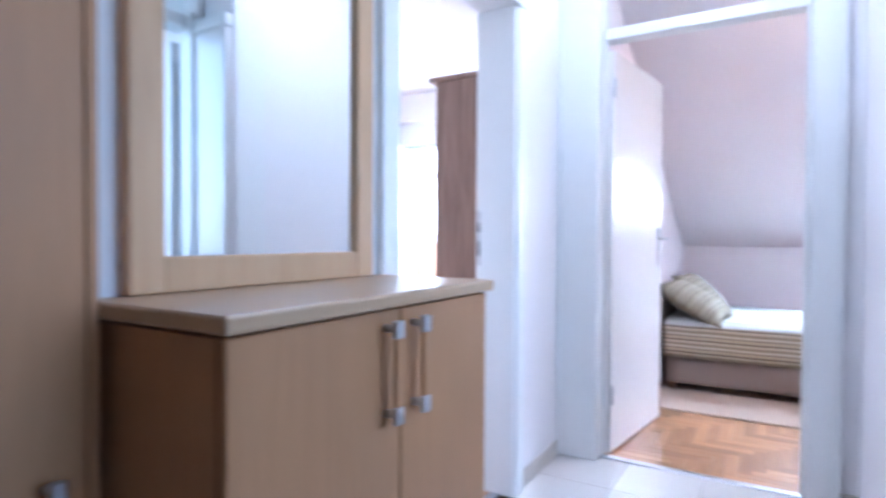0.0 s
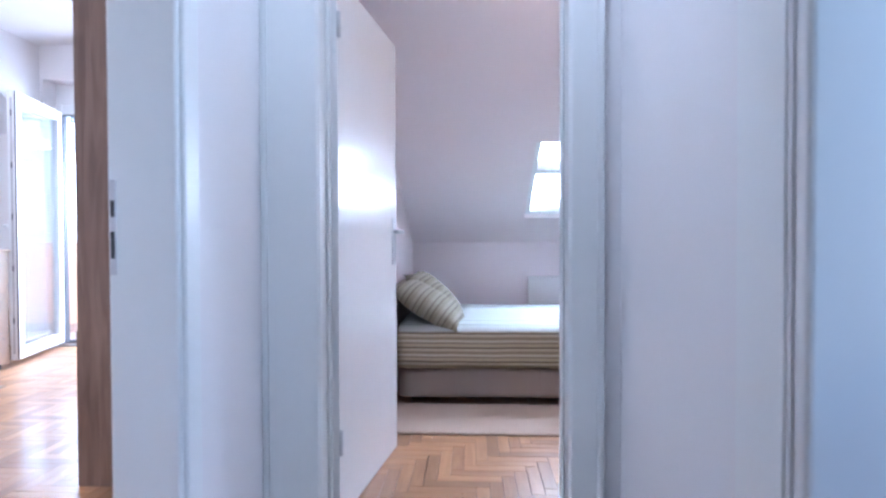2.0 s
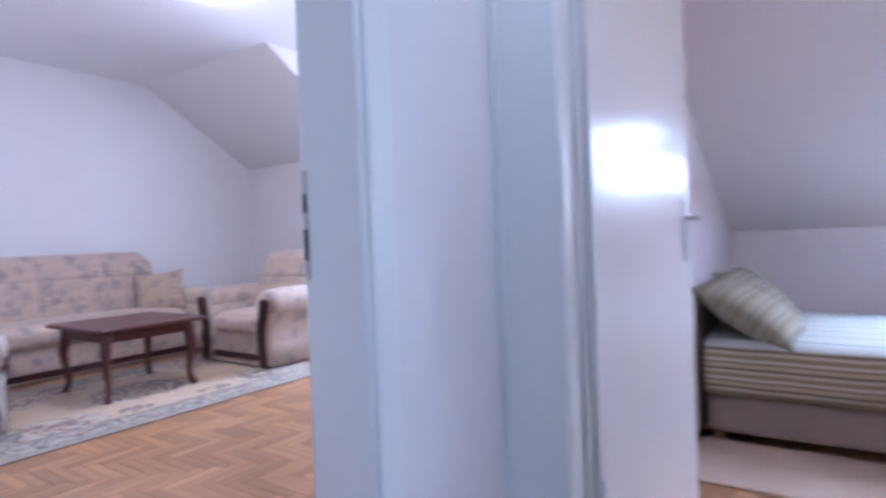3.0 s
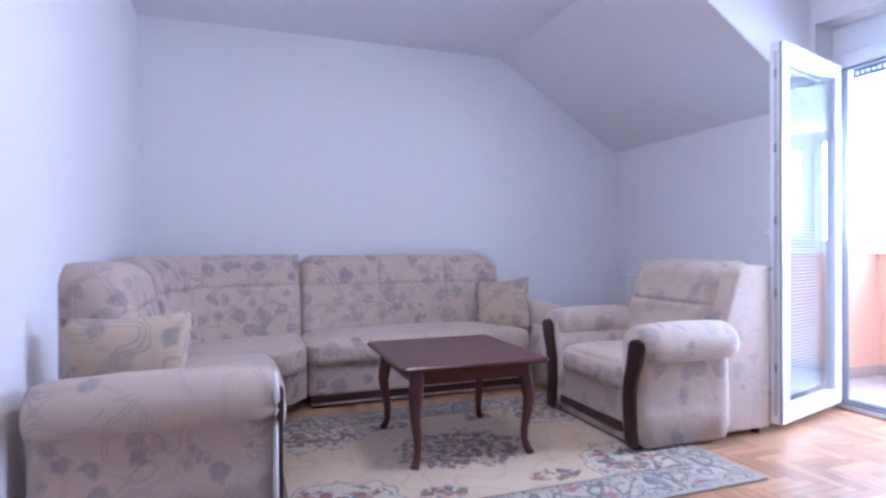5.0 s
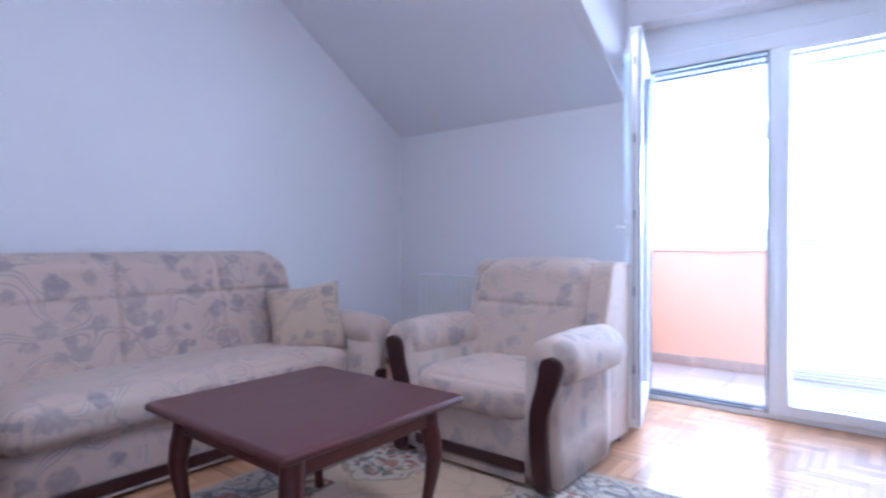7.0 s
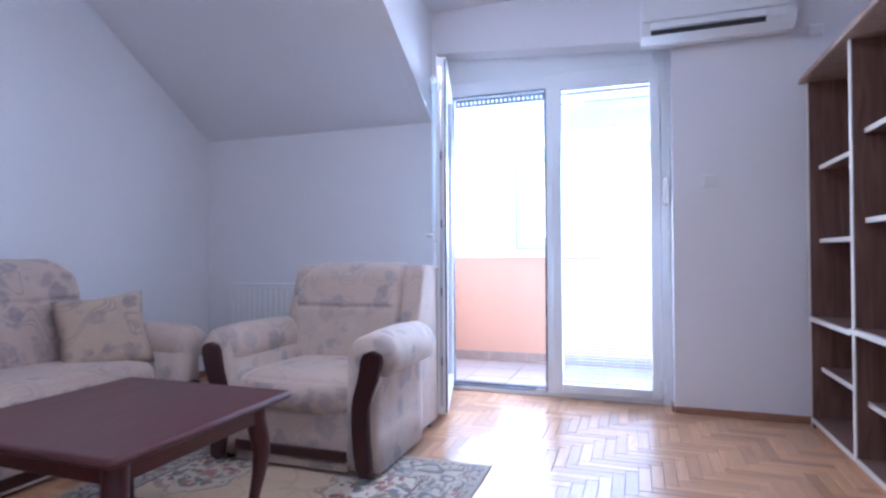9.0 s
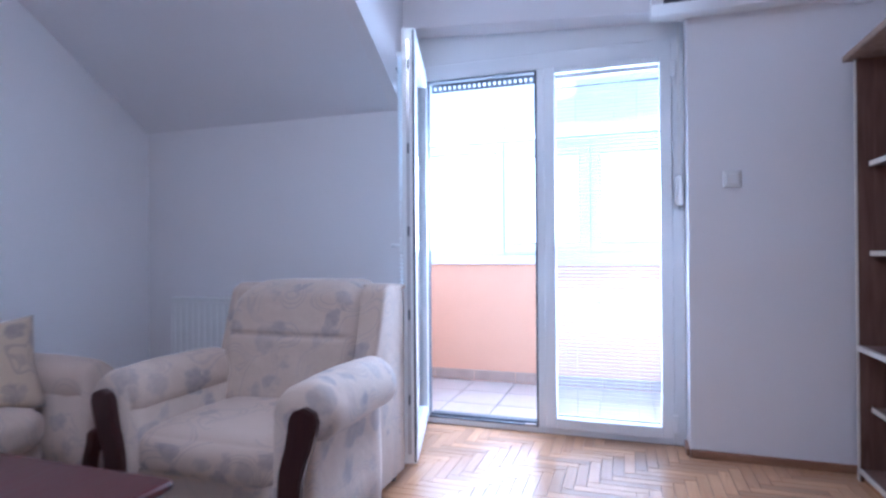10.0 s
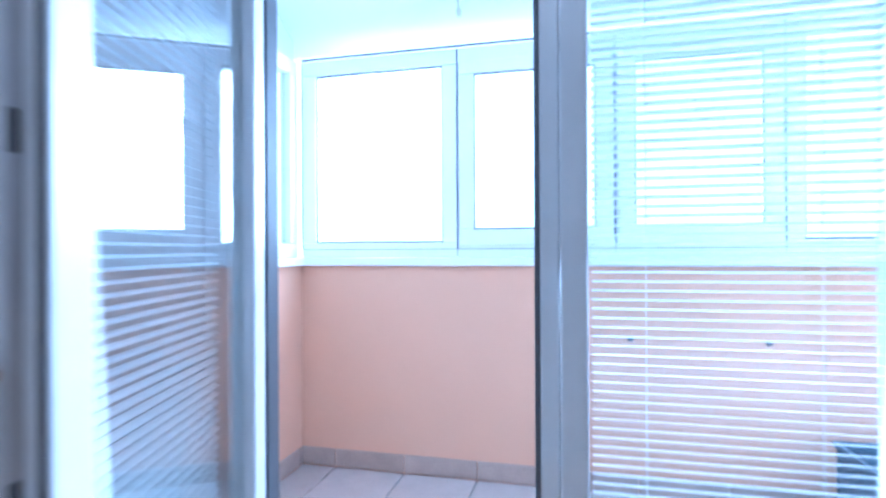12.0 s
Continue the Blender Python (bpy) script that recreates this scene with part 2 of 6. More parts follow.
def rug_cloth(name, a, b2):
    """Cream pile with a flowered middle and banded borders; a, b2: half the sides."""
    m = bpy.data.materials.new(name)
    m.use_nodes = True
    n, l = m.node_tree.nodes, m.node_tree.links
    bs = n["Principled BSDF"]
    co = n.new("ShaderNodeTexCoord").outputs["Object"]
    sep = n.new("ShaderNodeSeparateXYZ")
    l.new(co, sep.inputs[0])
    ax, ay = math_node(n, l, "ABSOLUTE", sep.outputs[0]), math_node(n, l, "ABSOLUTE", sep.outputs[1])
    dx, dy = math_node(n, l, "SUBTRACT", a, ax), math_node(n, l, "SUBTRACT", b2, ay)
    d = math_node(n, l, "MINIMUM", dx, dy)

    bend = n.new("ShaderNodeTexNoise")
    bend.inputs["Scale"].default_value, bend.inputs["Detail"].default_value = 16, 3
    l.new(co, bend.inputs["Vector"])
    bent = n.new("ShaderNodeVectorMath")
    bent.operation = "MULTIPLY_ADD"
    l.new(bend.outputs["Color"], bent.inputs[0])
    bent.inputs[1].default_value = (0.09, 0.09, 0)
    l.new(co, bent.inputs[2])

    def blobs(scale, cut, seed):
        v = n.new("ShaderNodeTexVoronoi")
        v.inputs["Scale"].default_value = scale
        mp = n.new("ShaderNodeMapping")
        mp.inputs["Location"].default_value = (seed, seed * 1.7, 0)
        l.new(bent.outputs[0], mp.inputs["Vector"])
        l.new(mp.outputs[0], v.inputs["Vector"])
        return math_node(n, l, "LESS_THAN", v.outputs["Distance"], cut), v.outputs["Color"]

    def palette(colour, stops):
        s = n.new("ShaderNodeSeparateColor")
        l.new(colour, s.inputs[0])
        r = n.new("ShaderNodeValToRGB")
        r.color_ramp.interpolation = "CONSTANT"
        e = r.color_ramp.elements
        e[0].position, e[0].color, e[1].position, e[1].color = 0, (*stops[0], 1), 1 / len(stops), (*stops[1], 1)
        for i, c in enumerate(stops[2:], 2):
            e.new(i / len(stops)).color = (*c, 1)
        l.new(s.outputs[0], r.inputs["Fac"])
        return r.outputs[0]

    def noise_at(scale, detail=2.0):
        t = n.new("ShaderNodeTexNoise")
        t.inputs["Scale"].default_value, t.inputs["Detail"].default_value = scale, detail
        l.new(co, t.inputs["Vector"])
        return t.outputs["Fac"]

    def scroll(scale, level, width):
        return math_node(n, l, "LESS_THAN", math_node(n, l, "ABSOLUTE", math_node(n, l, "SUBTRACT", noise_at(scale, 0), level)), width)

    def oval(cx, cy, rx, ry):
        """Runs from 0 in the middle of an uneven oval to 1 at its rim; the same in all four quarters."""
        u = math_node(n, l, "DIVIDE", math_node(n, l, "SUBTRACT", ax, cx), rx)
        v = math_node(n, l, "DIVIDE", math_node(n, l, "SUBTRACT", ay, cy), ry)
        r = math_node(n, l, "SQRT", math_node(n, l, "ADD", math_node(n, l, "MULTIPLY", u, u), math_node(n, l, "MULTIPLY", v, v)))
        return math_node(n, l, "ADD", r, math_node(n, l, "MULTIPLY_ADD", noise_at(9, 2), 1.2, -0.6))

    field = mix_colour(n, l, noise_at(3.2, 3), (0.47, 0.325, 0.185), (0.64, 0.50, 0.345))
    field = mix_colour(n, l, math_node(n, l, "MULTIPLY", scroll(5.0, 0.5, 0.02), 0.45), field, (0.40, 0.28, 0.17))
    # flower beds: the medallion, the corners and small bunches between
    reds = [(0.22, 0.055, 0.04), (0.30, 0.13, 0.085), (0.10, 0.105, 0.12), (0.15, 0.14, 0.08), (0.19, 0.06, 0.045), (0.40, 0.29, 0.20), (0.12, 0.10, 0.09)]
    f1, fc = blobs(26, 0.56, 0.3)
    flower = palette(fc, reds)
    mid, corner, bunch = oval(0.0, 0.0, 0.27, 0.36), oval(a - 0.42, b2 - 0.46, 0.17, 0.21), oval(a - 0.36, 0.28, 0.07, 0.12)
    for bed, core in ((mid, 0.0), (corner, 0.45), (bunch, 0.0)):
        on = math_node(n, l, "LESS_THAN", bed, 1.0)
        if core:
            field = mix_colour(n, l, math_node(n, l, "LESS_THAN", bed, 1.25), field, (0.30, 0.22, 0.15))
            field = mix_colour(n, l, math_node(n, l, "LESS_THAN", bed, 1.15), field, (0.50, 0.43, 0.33))
        field = mix_colour(n, l, math_node(n, l, "MULTIPLY", f1, on), field, flower)
    # borders from the field outwards: rope line, dotted guard, scrolled band, dotted guard, bound edge
    dots, dc = blobs(60, 0.42, 4.4)
    guard = mix_colour(n, l, dots, (0.38, 0.31, 0.24), (0.05, 0.045, 0.06))
    band = mix_colour(n, l, math_node(n, l, "MULTIPLY", scroll(13.0, 0.5, 0.06), 0.9), (0.42, 0.36, 0.285), (0.085, 0.08, 0.085))
    band = mix_colour(n, l, math_node(n, l, "MULTIPLY", scroll(17.0, 0.42, 0.045), 0.8), band, (0.17, 0.13, 0.10))
    b1, bc = blobs(9, 0.34, 2.1)
    band = mix_colour(n, l, math_node(n, l, "MULTIPLY", b1, f1), band, palette(bc, [(0.33, 0.10, 0.08), (0.17, 0.18, 0.19), (0.40, 0.20, 0.15), (0.24, 0.22, 0.19)]))
    c = mix_colour(n, l, math_node(n, l, "LESS_THAN", d, 0.262), field, (0.09, 0.06, 0.045))
    c = mix_colour(n, l, math_node(n, l, "LESS_THAN", d, 0.252), c, guard)
    c = mix_colour(n, l, math_node(n, l, "LESS_THAN", d, 0.215), c, band)
    c = mix_colour(n, l, math_node(n, l, "LESS_THAN", d, 0.062), c, guard)
    c = mix_colour(n, l, math_node(n, l, "LESS_THAN", d, 0.022), c, (0.36, 0.31, 0.25))
    pile = n.new("ShaderNodeTexNoise")
    pile.inputs["Scale"].default_value = 260
    l.new(co, pile.inputs["Vector"])
    hsv = n.new("ShaderNodeHueSaturation")
    l.new(c, hsv.inputs["Color"])
    l.new(math_node(n, l, "MULTIPLY_ADD", pile.outputs["Fac"], 0.5, 0.75), hsv.inputs["Value"])
    l.new(hsv.outputs[0], bs.inputs["Base Color"])
    bs.inputs["Roughness"].default_value = 0.95
    bs.inputs["Sheen Weight"].default_value = 0.3
    bp = n.new("ShaderNodeBump")
    bp.inputs["Strength"].default_value, bp.inputs["Distance"].default_value = 0.6, 0.004
    l.new(pile.outputs["Fac"], bp.inputs["Height"])
    l.new(bp.outputs[0], bs.inputs["Normal"])
    return m


def glass(name, tint=(0.96, 0.98, 0.98)):
    m = bpy.data.materials.new(name)
    m.use_nodes = True
    n, l = m.node_tree.nodes, m.node_tree.links
    n.remove(n["Principled BSDF"])
    tr, gl, mx, lw = (n.new("ShaderNode" + k) for k in ("BsdfTransparent", "BsdfGlossy", "MixShader", "LayerWeight"))
    tr.inputs[0].default_value = (*tint, 1)
    gl.inputs["Roughness"].default_value = 0.02
    lw.inputs["Blend"].default_value = 0.5
    sharp = math_node(n, l, "POWER", lw.outputs["Facing"], 3.2)
    l.new(math_node(n, l, "MULTIPLY_ADD", sharp, 0.85, 0.06), mx.inputs[0])
    l.new(tr.outputs[0], mx.inputs[1])
    l.new(gl.outputs[0], mx.inputs[2])
    l.new(mx.outputs[0], n["Material Output"].inputs[0])
    return m


def translucent(name, colour, through=0.5):
    m = bpy.data.materials.new(name)
    m.use_nodes = True
    n, l = m.node_tree.nodes, m.node_tree.links
    b = n["Principled BSDF"]
    b.inputs["Base Color"].default_value, b.inputs["Roughness"].default_value = (*colour, 1), 0.4
    tl, mx = n.new("ShaderNodeBsdfTranslucent"), n.new("ShaderNodeMixShader")
    tl.inputs[0].default_value = (*colour, 1)
    mx.inputs[0].default_value = through
    l.new(b.outputs[0], mx.inputs[1])
    l.new(tl.outputs[0], mx.inputs[2])
    l.new(mx.outputs[0], n["Material Output"].inputs[0])
    return m


WALL = material("wall_paint", (0.81, 0.79, 0.80), 0.75, vary=0.02, bump=0.12, fine=180)
WALL_BED = material("bedroom_paint", (0.82, 0.75, 0.77), 0.75, vary=0.02, bump=0.12, fine=180)
CEIL = material("ceiling_paint", (0.80, 0.79, 0.81), 0.85, vary=0.02, bump=0.1, fine=150)
GLOSS = material("gloss_white_paint", (0.80, 0.81, 0.81), 0.33, vary=0.02, bump=0.02, fine=40)
LEAF = material("satin_door_paint", (0.80, 0.79, 0.79), 0.22, vary=0.02, bump=0.02, fine=30)
PVC = material("white_pvc", (0.82, 0.84, 0.86), 0.3, vary=0.02, bump=0.02)
SEAL = material("grey_seal", (0.12, 0.13, 0.15), 0.5)
STEEL = material("brushed_steel", (0.55, 0.55, 0.57), 0.35, metal=0.9)
BEECH = wood("beech_laminate", (0.385, 0.185, 0.075), (0.415, 0.205, 0.088), 0.5, axis=2)
BEECH_LIGHT = wood("pale_beech", (0.53, 0.325, 0.17), (0.58, 0.37, 0.20), 0.4, axis=2)
BEECH_TOP = wood("beech_top", (0.43, 0.275, 0.155), (0.48, 0.315, 0.185), 0.35, axis=1)
WALNUT = wood("walnut_laminate", (0.12, 0.060, 0.045), (0.21, 0.115, 0.085), 0.45, axis=2, scale=7)
OAK_SIDE = wood("oak_side", (0.19, 0.115, 0.08), (0.33, 0.22, 0.16), 0.5, axis=2, scale=6)
EDGE = material("cream_edging", (0.62, 0.56, 0.48), 0.4, vary=0.05)
MAHOGANY = wood("mahogany_lacquer", (0.066, 0.012, 0.012), (0.092, 0.018, 0.016), 0.36, axis=1, scale=14, bump=0.02, coat=0.12)
MAHOGANY_DARK = wood("dark_mahogany", (0.030, 0.009, 0.010), (0.046, 0.014, 0.014), 0.32, axis=2, scale=14, bump=0.02, coat=0.2)
CLOTH = upholstery("leaf_cloth", (0.565, 0.437, 0.362), (0.29, 0.245, 0.245), (0.34, 0.285, 0.27), 8.6, 0.14)
CLOTH_SEAT = upholstery("leaf_cloth_sparse", (0.585, 0.457, 0.372), (0.31, 0.265, 0.26), (0.37, 0.305, 0.28), 10.0, 0.88, 0.5, 0.415)
CLOTH_PALE = upholstery("leaf_cloth_pale", (0.56, 0.43, 0.315), (0.30, 0.25, 0.23), (0.36, 0.29, 0.24), 9)
CLOTH_CHAIR = upholstery("leaf_cloth_chair", (0.575, 0.46, 0.375), (0.33, 0.29, 0.285), (0.41, 0.345, 0.32), 7.8, 0.30, 0.5)
PALE_TRIM = material("pale_trim_cloth", (0.72, 0.68, 0.66), 0.85, fine=300)
PIPING = material("piping", (0.34, 0.31, 0.28), 0.9)
RUG = rug_cloth("rug_pile", 0.84, 1.18)
PARQUET = wood("oak_parquet", (0.40, 0.205, 0.10), (0.50, 0.285, 0.15), 0.31, axis=0, scale=7, stretch=9, bump=0.05, coat=0.12, by_object=0.5)
PARQUET_V = wood("oak_parquet_cross", (0.40, 0.205, 0.10), (0.50, 0.285, 0.15), 0.31, axis=1, scale=7, stretch=9, bump=0.05, coat=0.12, by_object=0.5)
SUBFLOOR = material("parquet_joint", (0.20, 0.11, 0.06), 0.8)
SKIRT = wood("skirting_wood", (0.27, 0.13, 0.075), (0.35, 0.185, 0.11), 0.4, axis=0)
TILE = material("hall_tile", (0.66, 0.63, 0.60), 0.2, vary=0.08, grain=14, bump=0.03)
GROUT = material("grout", (0.52, 0.50, 0.47), 0.9)
TILE_EDGE = material("tile_skirting", (0.50, 0.45, 0.40), 0.35, vary=0.1, grain=20)
TERRACE = material("terrace_tile", (0.54, 0.47, 0.43), 0.35, vary=0.26, grain=34, bump=0.15, fine=90)
TERRACE_SKIRT = material("terrace_skirting", (0.44, 0.33, 0.27), 0.4, vary=0.34, grain=40, bump=0.2, fine=90)
ORANGE = material("orange_render", (0.73, 0.43, 0.285), 0.9, vary=0.08, bump=0.5, fine=220)
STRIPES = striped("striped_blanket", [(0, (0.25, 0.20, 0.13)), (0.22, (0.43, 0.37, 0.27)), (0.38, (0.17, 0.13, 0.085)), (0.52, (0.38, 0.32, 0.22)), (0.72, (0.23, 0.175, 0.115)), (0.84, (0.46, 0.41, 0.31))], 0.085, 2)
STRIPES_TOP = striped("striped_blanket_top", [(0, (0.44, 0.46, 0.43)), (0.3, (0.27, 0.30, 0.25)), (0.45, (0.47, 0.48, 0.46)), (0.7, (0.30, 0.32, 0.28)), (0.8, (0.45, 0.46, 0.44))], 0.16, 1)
STRIPES_PIL = striped("striped_pillow", [(0, (0.26, 0.23, 0.16)), (0.3, (0.17, 0.145, 0.10)), (0.42, (0.29, 0.26, 0.19)), (0.65, (0.19, 0.165, 0.115)), (0.78, (0.31, 0.28, 0.21))], 0.09, 2)
BASE_CLOTH = material("taupe_cloth", (0.25, 0.195, 0.16), 0.9, fine=300, bump=0.3)
BEIGE_RUG = material("beige_pile", (0.54, 0.42, 0.33), 0.95, vary=0.12, grain=30, bump=0.7, fine=320)
# near-black of the gaskets, also painted as shade in gaps and holes
DARK = material("dark_rubber_and_shade", (0.03, 0.03, 0.035), 0.5)
PLASTIC = material("white_plastic", (0.80, 0.80, 0.79), 0.35, vary=0.02, bump=0.02)
RADIATOR = material("radiator_enamel", (0.78, 0.78, 0.78), 0.3, vary=0.02, bump=0.02)
GLASS = glass("window_glass")
SLAT = translucent("blind_slat", (0.84, 0.88, 0.91), 0.43)
POLYCARB = translucent("roof_sheet", (0.80, 0.83, 0.85), 0.50)
MIRROR = bpy.data.materials.new("mirror_silver")
MIRROR.use_nodes = True
MIRROR.node_tree.nodes["Principled BSDF"].inputs["Metallic"].default_value = 1.0
MIRROR.node_tree.nodes["Principled BSDF"].inputs["Roughness"].default_value = 0.03
MIRROR.node_tree.nodes["Principled BSDF"].inputs["Base Color"].default_value = (0.86, 0.90, 0.92, 1)
FLORAL_TILE = upholstery("floral_wall_tile", (0.42, 0.39, 0.35), (0.24, 0.15, 0.09), (0.3, 0.25, 0.2), 6)
BLUE_PLASTIC = material("blue_plastic", (0.05, 0.10, 0.16), 0.45)


def glowing(name, colour, strength):
    m = bpy.data.materials.new(name)
    m.use_nodes = True
    n, l = m.node_tree.nodes, m.node_tree.links
    n.remove(n["Principled BSDF"])
    e = n.new("ShaderNodeEmission")
    e.inputs[0].default_value, e.inputs[1].default_value = (*colour, 1), strength
    l.new(e.outputs[0], n["Material Output"].inputs[0])
    return m


HAZE = glowing("bright_sky_haze", (0.93, 0.97, 1.0), 2.0)
HAZE_ROOF = glowing("bright_sky_zenith", (0.92, 0.96, 1.0), 9.0)
GROUND = material("far_ground", (0.16, 0.17, 0.12), 0.95, vary=0.3, grain=0.2, fine=2)


# ---- mesh tools ----
def part(name, bm, mat, parent=None, label="", smooth=False):
    """Links a bmesh as one mesh object, under a thing or a part."""
    me = bpy.data.meshes.new(name)
    bm.normal_update()
    bm.to_mesh(me)
    bm.free()
    if smooth:
        me.polygons.foreach_set("use_smooth", [True] * len(me.polygons))
    me.materials.append(mat)
    ob = new(name, me)
    if parent:
        ob.parent = parent
        ob.matrix_parent_inverse = parent.matrix_basis.inverted()
    if label:
        tagged(ob, label)
    return ob


def thing(name, at, label, category, group="", kind=""):
    ob = new(name)
    ob.empty_display_size = 0.1
    ob.matrix_basis = Matrix.Translation(at)
    return tagged(ob, label, category, group, kind)


def box(x0, y0, z0, x1, y1, z1, bevel=0.0, seg=1, bm=None):
    bm2 = bmesh.new()
    bmesh.ops.create_cube(bm2, size=1)
    for v in bm2.verts:
        v.co = Vector(((x0 + x1) / 2 + v.co.x * (x1 - x0), (y0 + y1) / 2 + v.co.y * (y1 - y0), (z0 + z1) / 2 + v.co.z * (z1 - z0)))
    if bevel:
        bmesh.ops.bevel(bm2, geom=bm2.edges[:], offset=bevel, segments=seg, affect="EDGES", profile=0.5)
    return join(bm, bm2) if bm else bm2


def join(bm, other):
    me = bpy.data.meshes.new("tmp")
    other.to_mesh(me)
    other.free()
    bm.from_mesh(me)
    bpy.data.meshes.remove(me)
    return bm


def moved(bm, m):
    bmesh.ops.transform(bm, matrix=m, verts=bm.verts)
    return bm


def prism(points, axis, lo, hi):
    """A flat outline (two coordinates a corner) drawn out along an axis."""
    bm = bmesh.new()

    def place(p, d):
        q = list(p)
        q.insert("xyz".index(axis), d)
        return q
    a = [bm.verts.new(place(p, lo)) for p in points]
    b = [bm.verts.new(place(p, hi)) for p in points]
    bm.faces.new(a)
    bm.faces.new(b[::-1])
    for i in range(len(a)):
        j = (i + 1) % len(a)
        bm.faces.new((a[j], a[i], b[i], b[j]))
    bmesh.ops.recalc_face_normals(bm, faces=bm.faces)
    return bm


def tube(points, radii, sides=10, flat=1.0):
    """A round bar along points with a radius at each."""
    bm = bmesh.new()
    pts = [Vector(p) for p in points]
    rings = []
    for i, p in enumerate(pts):
        d = (pts[min(i + 1, len(pts) - 1)] - pts[max(i - 1, 0)]).normalized()
        side = d.cross(Vector((0, 0, 1)) if abs(d.z) < 0.9 else Vector((1, 0, 0))).normalized()
        up = side.cross(d)
        rings.append([bm.verts.new(p + radii[i] * (math.cos(a) * side + flat * math.sin(a) * up)) for a in (k * 2 * math.pi / sides for k in range(sides))])
    for r, s in zip(rings, rings[1:]):
        for k in range(sides):
            bm.faces.new((r[k], r[(k + 1) % sides], s[(k + 1) % sides], s[k]))
    bm.faces.new(rings[0][::-1])
    bm.faces.new(rings[-1])
    bmesh.ops.recalc_face_normals(bm, faces=bm.faces)
    return bm


def soft_box(x0, y0, z0, x1, y1, z1, r=0.06, puff=0.02, n=10, seed=0.0, wrinkle=0.006):
    """An upholstered block: rounded edges, swollen faces, slight creases."""
    bm = bmesh.new()
    bmesh.ops.create_cube(bm, size=2)
    bmesh.ops.subdivide_edges(bm, edges=bm.edges[:], cuts=n, use_grid_fill=True)
    c = Vector(((x0 + x1) / 2, (y0 + y1) / 2, (z0 + z1) / 2))
    h = Vector(((x1 - x0) / 2, (y1 - y0) / 2, (z1 - z0) / 2))
    r = min(r, min(h) * 0.98)
    for v in bm.verts:
        u = Vector([math.copysign(1 - (1 - abs(k)) ** 1.5, k) for k in v.co])
        p = Vector((u.x * h.x, u.y * h.y, u.z * h.z))
        inner = Vector([max(-(h[i] - r), min(h[i] - r, p[i])) for i in range(3)])
        off = p - inner
        if off.length > 1e-6:
            p = inner + off.normalized() * r
        s = [math.cos(k * math.pi / 2) for k in u]
        for i in range(3):
            j, k = (i + 1) % 3, (i + 2) % 3
            if abs(u[i]) > 0.97:
                p[i] += math.copysign(puff * max(0, s[j]) ** 0.7 * max(0, s[k]) ** 0.7, u[i])
        w = c + p
        p += off.normalized() * wrinkle * noise.noise(w * 7 + Vector((seed, seed, seed))) if off.length > 1e-6 else Vector()
        v.co = c + p
    return bm


def cushion(w, t, n=14, seed=1.0):
    """A square scatter cushion lying in its own x-z plane, thick along y."""
    bm = bmesh.new()
    bmesh.ops.create_grid(bm, x_segments=n, y_segments=n, size=1)
    top = bm.verts[:]
    back = bmesh.ops.duplicate(bm, geom=bm.faces[:])
    backs = set(v for v in back["geom"] if isinstance(v, bmesh.types.BMVert))
    for v in bm.verts:
        x, y = v.co.x, v.co.y
        pinch = 1 - 0.10 * (1 - abs(x * y)) * (max(abs(x), abs(y)) ** 3)
        g = (max(0, 1 - x * x) * max(0, 1 - y * y)) ** 0.42
        k = -1 if v in backs else 1
        nz = 0.12 * noise.noise(Vector((x * 2.2 + seed, y * 2.2, k)))
        v.co = Vector((x * w / 2 * pinch, k * t / 2 * g * (1 + nz), y * w / 2 * pinch))
    bmesh.ops.remove_doubles(bm, verts=bm.verts, dist=0.0005)
    bmesh.ops.recalc_face_normals(bm, faces=bm.faces)
    return bm


def structure(name, bm, mat, label, category, smooth=False):
    return tagged(part(name, bm, mat, None, label, smooth), category=category, kind="structure")


# ---- the setting ----
CEIL_Z, KNEE_Y, KNEE_Z, SLOPE_Y = 2.86, 6.265, 2.03, 4.97
LX0, LX1, LY0 = -4.98, 0.30, 1.93
DORMER_X = -2.89
BX0, BX1, BY0, BY1 = 0.62, 4.0, 3.25, 6.27


def joined(*boxes, bevel=0.0):
    bm = bmesh.new()
    for b in boxes:
        box(*b, bevel=bevel, bm=bm)
    return bm


